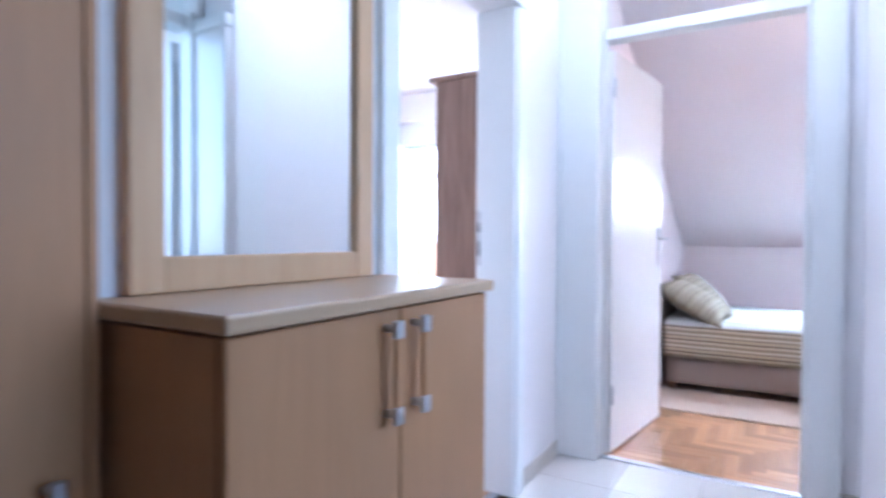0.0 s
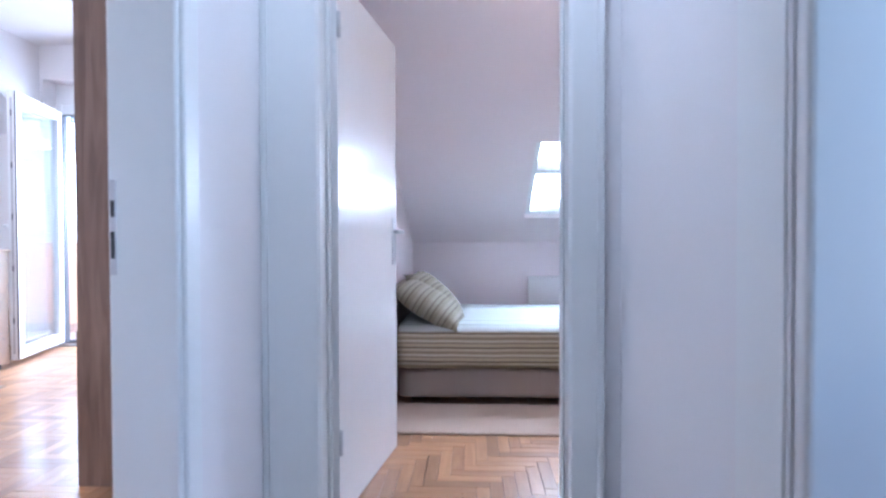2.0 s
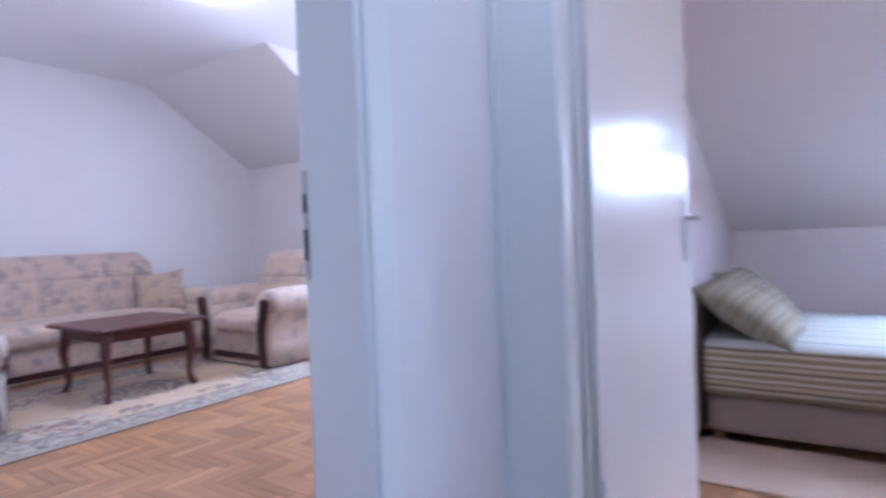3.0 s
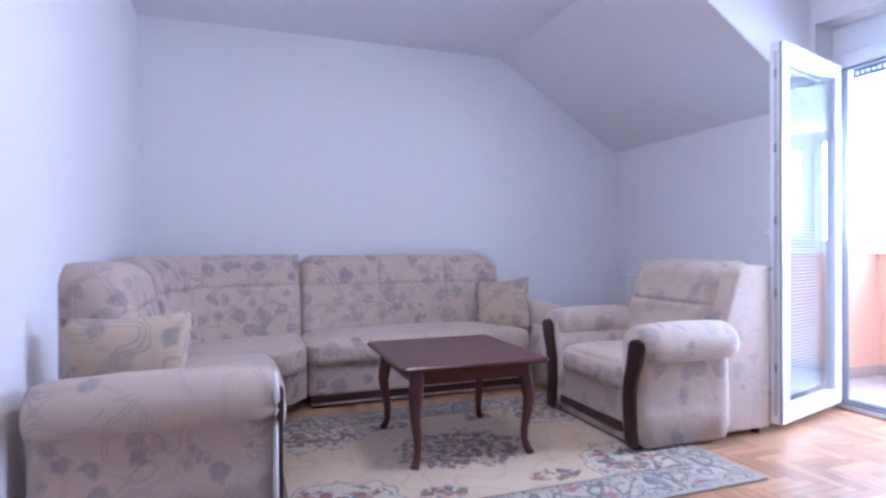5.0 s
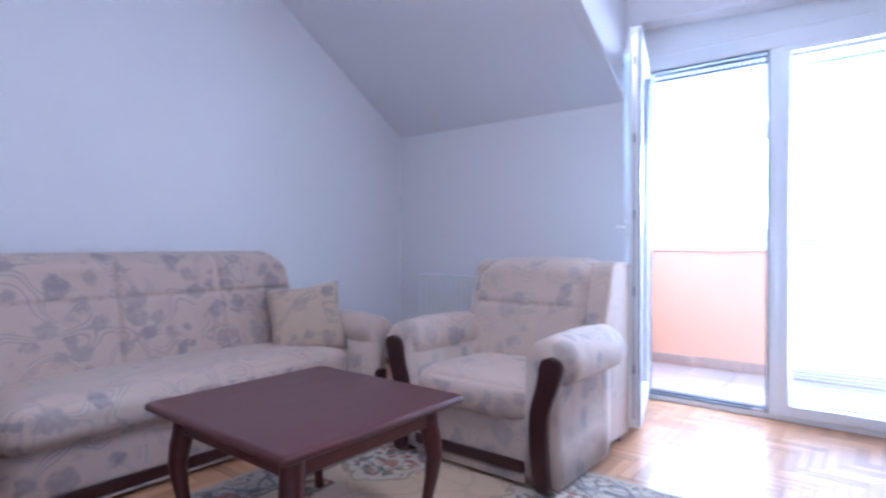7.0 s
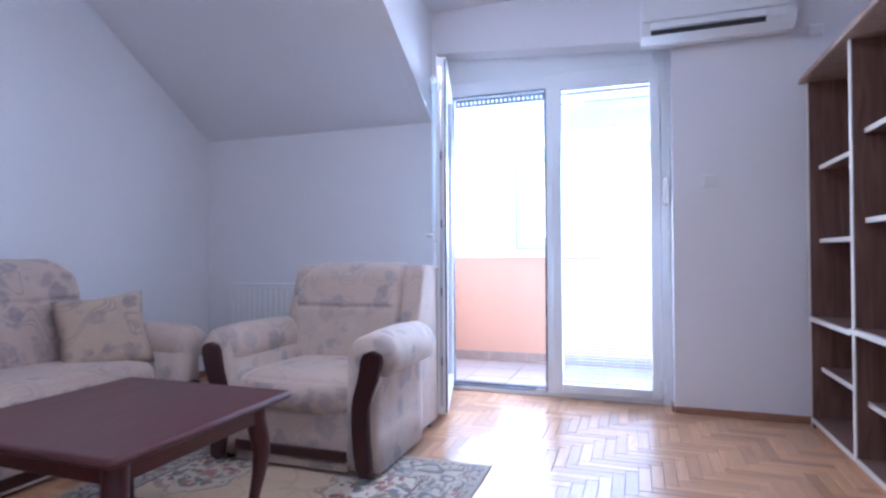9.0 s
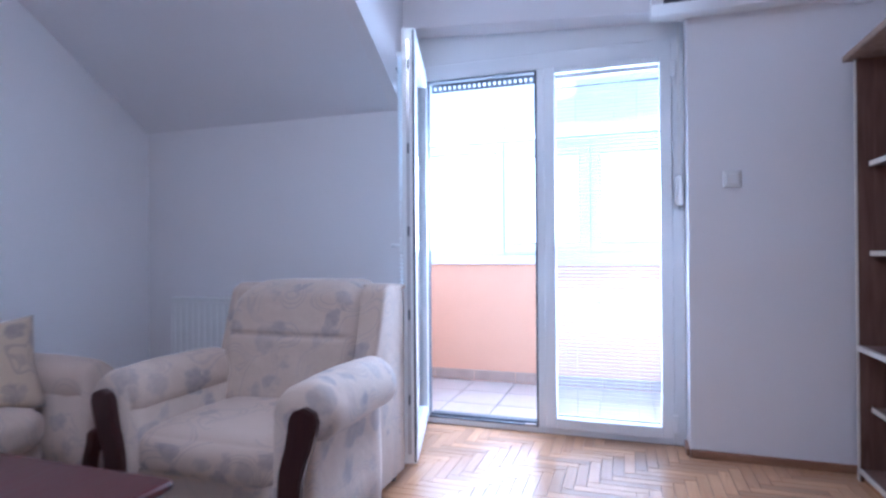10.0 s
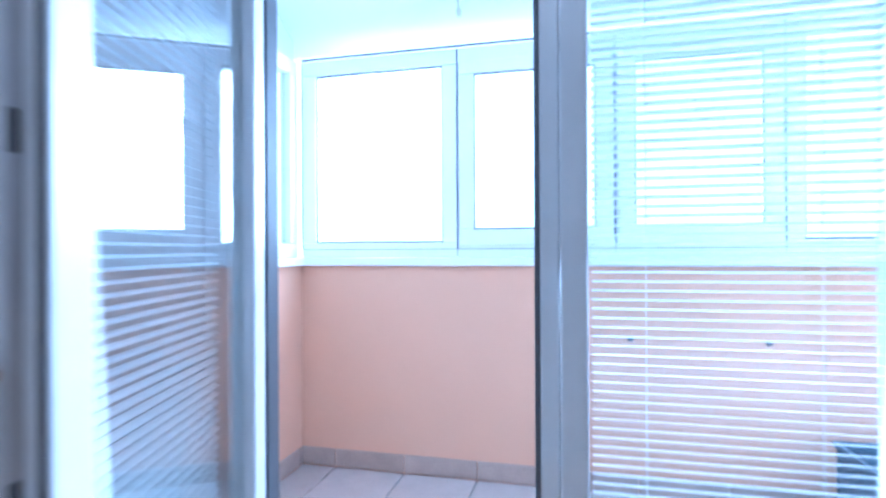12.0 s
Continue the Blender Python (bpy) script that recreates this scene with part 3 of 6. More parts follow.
def build_setting():
    S = structure
    S("wall_sofa_side", box(LX0 - 0.15, 1.5, -0.1, LX0, 6.6, 3.1), WALL, "plain pale lavender-white wall behind the corner sofa", "wall")
    S("wall_balcony_side", joined((LX0, KNEE_Y, -0.1, -2.86, 6.52, 2.1), (-1.222, KNEE_Y, -0.1, LX1, 6.52, 3.0), (-2.97, KNEE_Y, 2.1, -2.86, 6.52, 3.0)),
      WALL, "pale lavender-white outer wall with the balcony door opening", "wall")
    S("lintel_balcony_door", prism([(-2.86, 2.545), (-1.222, 2.433), (-1.222, 3.0), (-2.86, 3.0)], "y", KNEE_Y, 6.52), WALL, "slightly sloping white lintel over the balcony door", "lintel")
    S("wall_living_back", joined((LX0, LY0 - 0.12, -0.1, -0.7, LY0, 3.0), (-0.82, 1.45, -0.1, -0.7, LY0 - 0.12, 3.0), (-0.7, 1.33, -0.1, LX1, 1.45, 3.0)),
      WALL, "plain pale wall behind the short side of the sofa", "wall")
    S("wall_hall_living", joined((0.30, -2.5, -0.1, 0.45, 1.70, 3.0), (0.30, 2.56, -0.1, 0.45, 3.25, 3.0), (0.30, 1.70, 2.03, 0.45, 2.56, 3.0)),
      WALL, "white wall between hall and living room, with a door opening", "wall")
    S("wall_partition", box(0.30, 3.25, -0.1, BX0, 6.52, 3.0), WALL_BED, "white partition wall between living room and bedroom", "wall")
    S("wall_hall_bedroom", joined((0.45, 3.11, -0.1, 0.62, 3.25, 3.0), (1.515, 3.11, -0.1, 4.0, 3.25, 3.0), (0.62, 3.11, 2.50, 1.515, 3.25, 3.0)),
      WALL, "white wall with the bedroom door opening", "wall")
    S("wall_hall_side", box(1.66, 2.12, -0.1, 1.76, 3.11, 3.0), WALL, "plain white hall wall beside the bedroom door", "wall")
    # the opening at x = 2.6 is added to let the fill lamp in
    S("wall_side_room", joined((1.88, 2.10, -0.1, 1.985, 2.22, 3.0), (1.985, 2.24, -0.1, 2.6, 2.30, 3.0), (1.76, 2.12, 2.06, 1.88, 2.22, 3.0), (1.94, 0.51, 2.52, 2.04, 2.10, 3.0), (2.6, 0.4, -0.1, 2.72, 2.22, 0.9), (2.6, 0.4, 2.3, 2.72, 2.22, 3.0), (2.6, 1.95, 0.9, 2.72, 2.22, 2.3),
                                (2.6, 0.4, 0.9, 2.72, 0.95, 2.3), (2.6, -2.5, -0.1, 2.72, 0.4, 3.0)), WALL, "white hall wall around the narrow door", "wall")
    S("wall_hall_end", joined((0.45, -2.62, -0.1, 0.7, -2.5, 3.0), (1.7, -2.62, -0.1, 2.6, -2.5, 3.0), (0.7, -2.62, -0.1, 1.7, -2.5, 3.0)), WALL, "plain white hall end wall", "wall")
    S("wall_bedroom_far", box(BX0, BY1, -0.1, BX1, BY1 + 0.15, 1.05), WALL_BED, "low pinkish-white knee wall behind the bed", "wall")
    S("wall_bedroom_side", box(BX1, 3.11, -0.1, BX1 + 0.12, 6.42, 3.0), WALL_BED, "plain pinkish bedroom side wall", "wall")
    # ceilings
    bm = joined((LX0, 1.33, CEIL_Z, LX1, SLOPE_Y, CEIL_Z + 0.1), (DORMER_X, SLOPE_Y, CEIL_Z, LX1, KNEE_Y + 0.1, CEIL_Z + 0.1))
    S("ceiling_living", bm, CEIL, "flat white living room ceiling", "ceiling")
    S("ceiling_slope_living", prism([(SLOPE_Y, CEIL_Z), (KNEE_Y + 0.05, KNEE_Z - 0.03), (KNEE_Y + 0.05, KNEE_Z + 0.1), (SLOPE_Y, CEIL_Z + 0.12)], "x", LX0, DORMER_X - 0.082),
      CEIL, "sloping white attic ceiling over the armchair corner", "ceiling")
    S("wall_dormer_cheek", prism([(SLOPE_Y, CEIL_Z), (KNEE_Y, CEIL_Z), (KNEE_Y, KNEE_Z)], "x", DORMER_X - 0.08, DORMER_X), WALL, "triangular white dormer cheek beside the balcony door", "wall")
    S("ceiling_hall", box(0.45, -2.5, 2.60, 2.6, 3.11, 2.70), CEIL, "flat white hall ceiling", "ceiling")
    rise = 0.5

    def slab(x0, x1, y0, y1):
        z = lambda y: 1.0 + (BY1 - y) * rise
        return prism([(y0, z(y0)), (y1, z(y1)), (y1, z(y1) + 0.16), (y0, z(y0) + 0.16)], "x", x0, x1)
    bm = slab(BX0, 1.59, BY0, BY1 + 0.05)
    for a in ((2.37, BX1, BY0, BY1 + 0.05), (1.59, 2.37, BY0, 4.94), (1.59, 2.37, 5.86, BY1 + 0.05)):
        join(bm, slab(*a))
    S("ceiling_slope_bedroom", bm, WALL_BED, "long sloping pinkish-white bedroom ceiling with a roof window", "ceiling")
    # roof window
    win = tagged(thing("window_roof", (1.98, 5.4, 1.43), "white roof window with two stacked panes in the slope", "window"), kind="structure")
    z = lambda y: 1.0 + (BY1 - y) * rise
    for x0, x1, y0, y1, nm in ((1.59, 1.63, 4.94, 5.86, "frame_stile"), (2.33, 2.37, 4.94, 5.86, "frame_stile"), (1.63, 2.33, 4.94, 4.98, "frame_rail"), (1.63, 2.33, 5.82, 5.86, "frame_rail"), (1.63, 2.33, 5.28, 5.33, "frame_rail")):
        part(nm, prism([(y0, z(y0) + 0.03), (y1, z(y1) + 0.03), (y1, z(y1) + 0.10), (y0, z(y0) + 0.10)], "x", x0, x1), PVC, win)
    for y0, y1 in ((4.98, 5.28), (5.33, 5.82)):
        p = part("pane", prism([(y0, z(y0) + 0.06), (y1, z(y1) + 0.06), (y1, z(y1) + 0.066), (y0, z(y0) + 0.066)], "x", 1.63, 2.33), GLASS, win)
        p.visible_shadow = False
    # floors
    S("floor_living", box(LX0, 1.33, -0.12, LX1 + 0.15, KNEE_Y + 0.25, -0.012), SUBFLOOR, "oak block parquet floor laid in herringbone", "floor")
    S("floor_bedroom", box(BX0, 3.18, -0.12, BX1, BY1, -0.012), SUBFLOOR, "warm oak herringbone parquet bedroom floor", "floor")
    S("floor_hall", box(0.45, -2.5, -0.12, 2.6, 3.18, -0.012), GROUT, "pale glossy stone-look tiled hall floor", "floor")
    S("floor_balcony", box(-3.37, 6.52, -0.15, 0.5, 7.7, -0.016), GROUT, "square terracotta-beige tiled balcony floor", "floor")
    S("floor_side_room", box(1.74, 2.22, -0.12, 3.6, 3.11, -0.005), TILE, "tiled floor of the dark side room", "floor")
    S("wall_side_room_tiled", joined((1.74, 3.0, 0, 3.6, 3.1, 2.6), (3.5, 2.22, 0, 3.6, 3.0, 2.6)), FLORAL_TILE, "beige tiles with brown flower pattern", "wall")
    S("ceiling_side_room", box(1.74, 2.22, 2.6, 3.6, 3.11, 2.7), CEIL, "plain ceiling of the side room", "ceiling")
    # ground far below the attic flat
    S("ground", box(-400, -400, -9.2, 400, 400, -9.0), GROUND, "open ground far below the balcony", "ground")
    S("backdrop_sky", box(-12, 10.5, -4, 8, 10.52, 9), HAZE, "bright hazy sky beyond the balcony", "sky")
    S("backdrop_sky_roof", moved(box(-1.6, -1.6, 0, 1.6, 1.6, 0.01), Matrix.Translation((2.0, 6.3, 2.35)) @ Matrix.Rotation(radians(-45), 4, "X")), HAZE_ROOF, "bright sky above the roof window", "sky")
    # unseen roof slabs, added to block the sun from balcony and roof window
    S("house_roof", prism([(6.75, 3.02), (2.0, 5.2), (-2.8, 3.02), (-2.8, 3.12), (2.0, 5.32), (6.75, 3.14)], "x", -5.4, 0.62), SUBFLOOR, "unseen pitched roof added to keep sun off the balcony", "roof")
    S("house_roof_side", prism([(3.2, 4.65), (2.0, 5.2), (-2.8, 3.02), (-2.8, 3.12), (2.0, 5.32), (3.2, 4.77)], "x", 0.622, 4.3), SUBFLOOR, "unseen roof piece added to keep sun out of the bedroom", "roof")
    # skirtings
    for nm, b in (("baseboard_balcony_wall", (-1.222, KNEE_Y - 0.018, 0, -0.1, KNEE_Y, 0.042)), ("baseboard_reveal", (-1.240, KNEE_Y, 0, -1.222, 6.42, 0.042)),
                  ("baseboard_knee_wall", (LX0, KNEE_Y - 0.018, 0, -2.86, KNEE_Y, 0.042)), ("baseboard_sofa_wall", (LX0, LY0, 0, LX0 + 0.018, KNEE_Y - 0.018, 0.055))):
        S(nm, box(*b, bevel=0.005), SKIRT, "narrow reddish-brown wooden skirting board", "skirting board")
    for nm, b in (("baseboard_hall_left", (0.45, 2.62, 0, 0.462, 3.098, 0.07)), ("baseboard_hall_right", (1.601, 3.098, 0, 1.66, 3.11, 0.07)), ("baseboard_hall_side", (1.648, 2.30, 0, 1.66, 3.098, 0.07))):
        S(nm, box(*b, bevel=0.002), TILE_EDGE, "beige stone tile skirting in the hall", "skirting")
    S("threshold_bedroom", box(0.60, 3.15, -0.005, 1.525, 3.19, 0.006, bevel=0.003), STEEL, "thin metal threshold strip between tile and parquet", "threshold")
    S("threshold_living", box(0.36, 1.72, -0.005, 0.40, 2.54, 0.006, bevel=0.003), STEEL, "thin metal threshold strip at the living room door", "threshold")


build_setting()


# ---- door frames and doors ----
def rounded_trim(x0, y0, z0, x1, y1, z1):
    return box(x0, y0, z0, x1, y1, z1, bevel=0.008, seg=3)


def door_frame_bedroom():
    f = tagged(thing("door_frame_bedroom", (1.05, 3.18, 0), "glossy white wooden frame with a glazed fanlight over the bedroom door", "door frame"), kind="structure")
    for x0, x1 in ((0.615, 0.65), (1.485, 1.52)):
        part("lining", rounded_trim(x0, 3.095, 0, x1, 3.262, 2.5), GLOSS, f)
    for x0, x1 in ((0.4505, 0.645), (1.49, 1.60)):
        part("architrave", rounded_trim(x0, 3.088, 0, x1, 3.112, 2.55), GLOSS, f)
        outer = x0 if x0 < 1 else x1 - 0.022
        part("architrave_bead", rounded_trim(outer, 3.080, 0, outer + 0.022, 3.0885, 2.55), GLOSS, f)
    part("architrave", rounded_trim(0.646, 3.088, 2.47, 1.489, 3.112, 2.55), GLOSS, f)
    part("transom_rail", rounded_trim(0.651, 3.165, 2.015, 1.484, 3.255, 2.07), GLOSS, f)
    p = part("fanlight_pane", box(0.651, 3.19, 2.07, 1.484, 3.196, 2.48), GLASS, f)
    p.visible_shadow = False
    for x0, x1 in ((0.652, 0.664), (1.471, 1.483)):
        part("door_stop", box(x0, 3.17, 0, x1, 3.20, 2.014, bevel=0.003), GLOSS, f)


def lever(parent, x, y, z, m, long_plate=True):
    """Lever handle on a back plate; made facing -y at the origin, then placed."""
    bm = box(-0.02, -0.006, -0.11, 0.02, 0, 0.11, bevel=0.003)
    part("plate", moved(bm, m), STEEL, parent, "brushed steel handle plate")
    bm = tube([(0, 0, 0.045), (0, -0.05, 0.045), (0.02, -0.06, 0.045), (0.12, -0.06, 0.045)], [0.009, 0.009, 0.009, 0.008])
    part("lever", moved(bm, m), STEEL, parent, "brushed steel lever", smooth=True)


def bedroom_door():
    hinge, tip = Vector((0.668, 3.205, 0)), Vector((0.772, 3.955, 0))
    d = thing("door_bedroom", hinge, "plain glossy white bedroom door standing wide open", "door")
    d["kind"] = "structure"
    a = math.atan2(tip.y - hinge.y, tip.x - hinge.x)
    m = Matrix.Translation(hinge) @ Matrix.Rotation(a, 4, "Z")
    w = (tip - hinge).length
    part("leaf", moved(box(0, -0.02, 0.008, w, 0.02, 1.975, bevel=0.003, seg=2), m), LEAF, d)
    for side in (-1, 1):
        k = m @ Matrix.Translation((w - 0.06, side * 0.02, 1.03)) @ Matrix.Rotation(0 if side < 0 else math.pi, 4, "Z") @ Matrix.Diagonal((-side * 1.0 if side < 0 else 1, 1, 1, 1))
        bm = box(-0.018, -0.006, -0.12, 0.018, 0, 0.10, bevel=0.002)
        part("handle_plate", moved(bm, k), STEEL, d, "brushed steel handle plate")
        bm = tube([(0, 0, 0.035), (0, -0.045, 0.035), (-0.02 * side * -1, -0.055, 0.035), (0.11 * -1, -0.055, 0.035)], [0.009, 0.009, 0.009, 0.008])
        part("lever", moved(bm, k), STEEL, d, "brushed steel lever", smooth=True)
    for z in (0.25, 1.75):
        part("hinge", moved(tube([(0.0, -0.026, z), (0.0, -0.026, z + 0.09)], [0.008, 0.008]), m), STEEL, d, smooth=True)


def door_frame_living():
    f = tagged(thing("door_frame_living", (0.375, 2.13, 0), "glossy white frame of the living room door opening", "door frame"), kind="structure")
    part("lining", rounded_trim(0.288, 1.695, 0, 0.462, 1.73, 2.0), GLOSS, f)
    j = part("lining", rounded_trim(0.288, 2.532, 0, 0.462, 2.565, 2.0), GLOSS, f)
    part("lining_head", rounded_trim(0.288, 1.695, 2.0, 0.462, 2.565, 2.035), GLOSS, f)
    for y0, y1 in ((1.635, 1.715), (2.545, 2.62)):
        part("architrave", rounded_trim(0.448, y0, 0, 0.474, y1, 2.0), GLOSS, f)
        part("architrave", rounded_trim(0.278, y0, 0, 0.302, y1, 2.0), GLOSS, f)
    part("architrave", rounded_trim(0.449, 1.635, 2.001, 0.475, 2.62, 2.08), GLOSS, f)
    # strike plate; its two holes are dark blocks with the shade painted in
    s = part("strike_plate", box(0.294, 2.5285, 0.945, 0.310, 2.5335, 1.175, bevel=0.001), STEEL, f, "worn steel strike plate")
    for z0, z1 in ((0.985, 1.05), (1.085, 1.125)):
        part("latch_hole", box(0.297, 2.5270, z0, 0.307, 2.5290, z1), DARK, s)
    for z in (0.955, 1.07, 1.165):
        part("screw", tube([(0.302, 2.5290, z), (0.302, 2.5270, z)], [0.004, 0.003], 8), STEEL, s)


def living_door():
    # opened flat along the back wall, seen only by its edge
    d = thing("door_living", (0.27, 1.715, 0), "plain white living room door standing wide open", "door")
    d["kind"] = "structure"
    part("leaf", box(-0.53, 1.655, 0.008, 0.275, 1.695, 1.99, bevel=0.003), LEAF, d)
    part("lever", tube([(-0.47, 1.655, 1.03), (-0.47, 1.60, 1.03), (-0.45, 1.595, 1.03), (-0.36, 1.595, 1.03)], [0.009, 0.009, 0.009, 0.008]), STEEL, d, smooth=True)


def side_door():
    f = tagged(thing("door_frame_side_room", (1.8, 2.1, 0), "white frame of the narrow side room door", "door frame"), kind="structure")
    part("lining", rounded_trim(1.878, 2.085, 0, 1.912, 2.235, 2.0), GLOSS, f)
    part("architrave", rounded_trim(1.895, 2.075, 0, 1.985, 2.102, 2.10), GLOSS, f)
    part("architrave", box(1.655, 2.13, 0, 1.661, 2.29, 2.10, bevel=0.002), GLOSS, f)
    part("transom_rail", rounded_trim(1.67, 2.08, 2.0, 1.894, 2.2, 2.06), GLOSS, f)
    d = thing("door_side_room", (1.67, 2.09, 0), "narrow pale blue-white door standing slightly ajar", "door")
    d["kind"] = "structure"
    part("leaf", box(1.656, 2.072, 0.008, 1.856, 2.108, 1.99, bevel=0.012, seg=3), LEAF, d)
    part("latch", box(1.854, 2.080, 1.0, 1.860, 2.096, 1.06, bevel=0.002), STEEL, d, "steel latch plate")
    part("bolt", box(1.860, 2.082, 1.02, 1.872, 2.094, 1.034, bevel=0.002), STEEL, d)
    # doorway to the bright room, with a fanlight over its transom
    g = tagged(thing("door_frame_bright_room", (1.99, 1.66, 0), "glossy white door frame with a glazed fanlight over the transom", "door frame"), kind="structure")
    part("lining", rounded_trim(1.925, 0.585, 0, 2.055, 0.62, 2.52), GLOSS, g)
    part("transom_rail", rounded_trim(1.935, 0.621, 2.03, 2.045, 2.099, 2.09), GLOSS, g)
    part("architrave", rounded_trim(1.92, 0.51, 0, 1.941, 0.61, 2.58), GLOSS, g)
    p = part("fanlight_pane", box(1.98, 0.621, 2.09, 1.986, 2.099, 2.52), GLASS, g)
    p.visible_shadow = False
    hinge, tip = Vector((2.02, 2.075, 0)), Vector((2.57, 2.20, 0))
    m = Matrix.Translation(hinge) @ Matrix.Rotation(math.atan2(tip.y - hinge.y, tip.x - hinge.x), 4, "Z")
    e = thing("door_bright_room", hinge, "plain glossy white door standing wide open into the bright room", "door")
    e["kind"] = "structure"
    part("leaf", moved(box(0, -0.02, 0.008, (tip - hinge).length, 0.02, 1.98, bevel=0.003, seg=2), m), LEAF, e)
    part("handle_plate", moved(box(0.49, -0.026, 0.95, 0.525, -0.02, 1.15, bevel=0.002), m), STEEL, e, "brushed steel handle plate")
    part("lever", moved(tube([(0.507, -0.026, 1.06), (0.507, -0.07, 1.06), (0.49, -0.075, 1.06), (0.40, -0.075, 1.06)], [0.009, 0.009, 0.009, 0.008]), m), STEEL, e, smooth=True)


door_frame_bedroom()
bedroom_door()
door_frame_living()
living_door()
side_door()


# ---- balcony door ----
def bar(name, x0, y0, z0, x1, y1, z1, parent, mat=None, label="", bevel=0.006):
    return part(name, box(x0, y0, z0, x1, y1, z1, bevel=bevel, seg=2), mat or PVC, parent, label)


def balcony_door():
    y0, y1 = 6.42, 6.49
    f = tagged(thing("window_balcony", (-2.05, 6.45, 0), "white plastic balcony door frame with a fixed glazed side", "balcony door"), kind="structure")
    bar("frame_stile", -2.87, y0, 0, -2.795, y1, 2.345, f)
    bar("frame_stile", -1.29, y0, 0, -1.224, y1, 2.345, f)
    bar("frame_head", -2.795, y0, 2.245, -1.29, y1, 2.345, f)
    bar("frame_sill", -2.795, y0, 0, -1.29, y1, 0.035, f)
    bar("mullion", -2.066, y0 - 0.004, 0.035, -2.02, y1, 2.245, f)
    bar("shutter_box", -2.87, 6.435, 2.347, -1.224, 6.52, 2.60, f, label="white roller shutter box cover")
    # fixed sash
    yi = y0 - 0.018
    bar("sash_stile", -2.019, yi, 0.036, -1.955, y1 - 0.01, 2.244, f)
    bar("sash_stile", -1.355, yi, 0.036, -1.291, y1 - 0.01, 2.244, f)
    bar("sash_rail", -1.955, yi, 2.208, -1.355, y1 - 0.01, 2.244, f)
    bar("sash_rail", -1.955, yi, 0.036, -1.355, y1 - 0.01, 0.10, f)
    p = part("pane", box(-1.955, 6.45, 0.10, -1.355, 6.456, 2.208), GLASS, f)
    p.visible_shadow = False
    for x in (-2.795, -2.078):
        part("seal", box(x, y0 - 0.002, 0.035, x + 0.012, y1 - 0.02, 2.245), SEAL, f, "dark rubber seal")
    part("seal", box(-2.783, y0 - 0.002, 0.035, -2.078, y1 - 0.02, 0.045), SEAL, f, "dark rubber seal")
    part("seal", box(-2.783, y0 - 0.002, 2.232, -2.078, y1 - 0.02, 2.245), SEAL, f, "dark rubber seal")
    part("threshold_strip", box(-2.783, y0 + 0.03, 0.036, -2.078, y1 + 0.02, 0.058, bevel=0.004), SEAL, f, "dark grey metal threshold")
    part("keeper", box(-2.15, y0 - 0.012, 0.036, -2.085, y0 + 0.01, 0.052, bevel=0.002), STEEL, f, "steel lock keeper")
    bar("hinge_cap", -1.30, yi - 0.012, 2.12, -1.27, yi, 2.21, f)
    bar("hinge_cap", -1.30, yi - 0.012, 0.08, -1.27, yi, 0.18, f)


def blind(name, m, w, z0, z1, label):
    """Slatted blind on a pane: head rail, slats, ladder cords, bottom rail. Made in its own frame, x from 0 to w, hung on y = 0."""
    b = thing(name, m.translation, label, "blind")
    part("head_rail", moved(box(0, -0.013, z1 - 0.025, w, 0.013, z1, bevel=0.003), m), PVC, b)
    # thin dark strip across the blind, just below the head rail
    part("tilt_bar", moved(box(0, -0.016, z1 - 0.088, w, -0.013, z1 - 0.08), m), SEAL, b)
    part("bottom_rail", moved(box(0, -0.012, z0, w, 0.012, z0 + 0.012, bevel=0.003), m), PVC, b)
    for x in (0.12, w - 0.12):
        part("ladder_cord", moved(tube([(x, -0.013, z0), (x, -0.013, z1)], [0.0012, 0.0012], 5), m), PVC, b)
    bm = bmesh.new()
    n = 4
    rows = []
    for i in range(n + 1):
        u = i / n - 0.5
        yy, zz = u * 0.021, 0.0022 * (1 - 4 * u * u) - u * 0.006
        rows.append((bm.verts.new((0.003, yy, zz)), bm.verts.new((w - 0.003, yy, zz))))
    for (a, c), (e, g) in zip(rows, rows[1:]):
        bm.faces.new((a, c, g, e))
    bmesh.ops.solidify(bm, geom=bm.faces[:], thickness=0.0005)
    first = part("slat", moved(bm, m @ Matrix.Translation((0, 0, z0 + 0.03))), SLAT, b)
    pitch = 0.0212
    k = 1
    while z0 + 0.03 + k * pitch < z1 - 0.03:
        s = new("slat", first.data)
        s.parent = b
        s.matrix_parent_inverse = b.matrix_basis.inverted()
        s.matrix_basis = Matrix.Translation((0, 0, k * pitch))
        k += 1
    return b


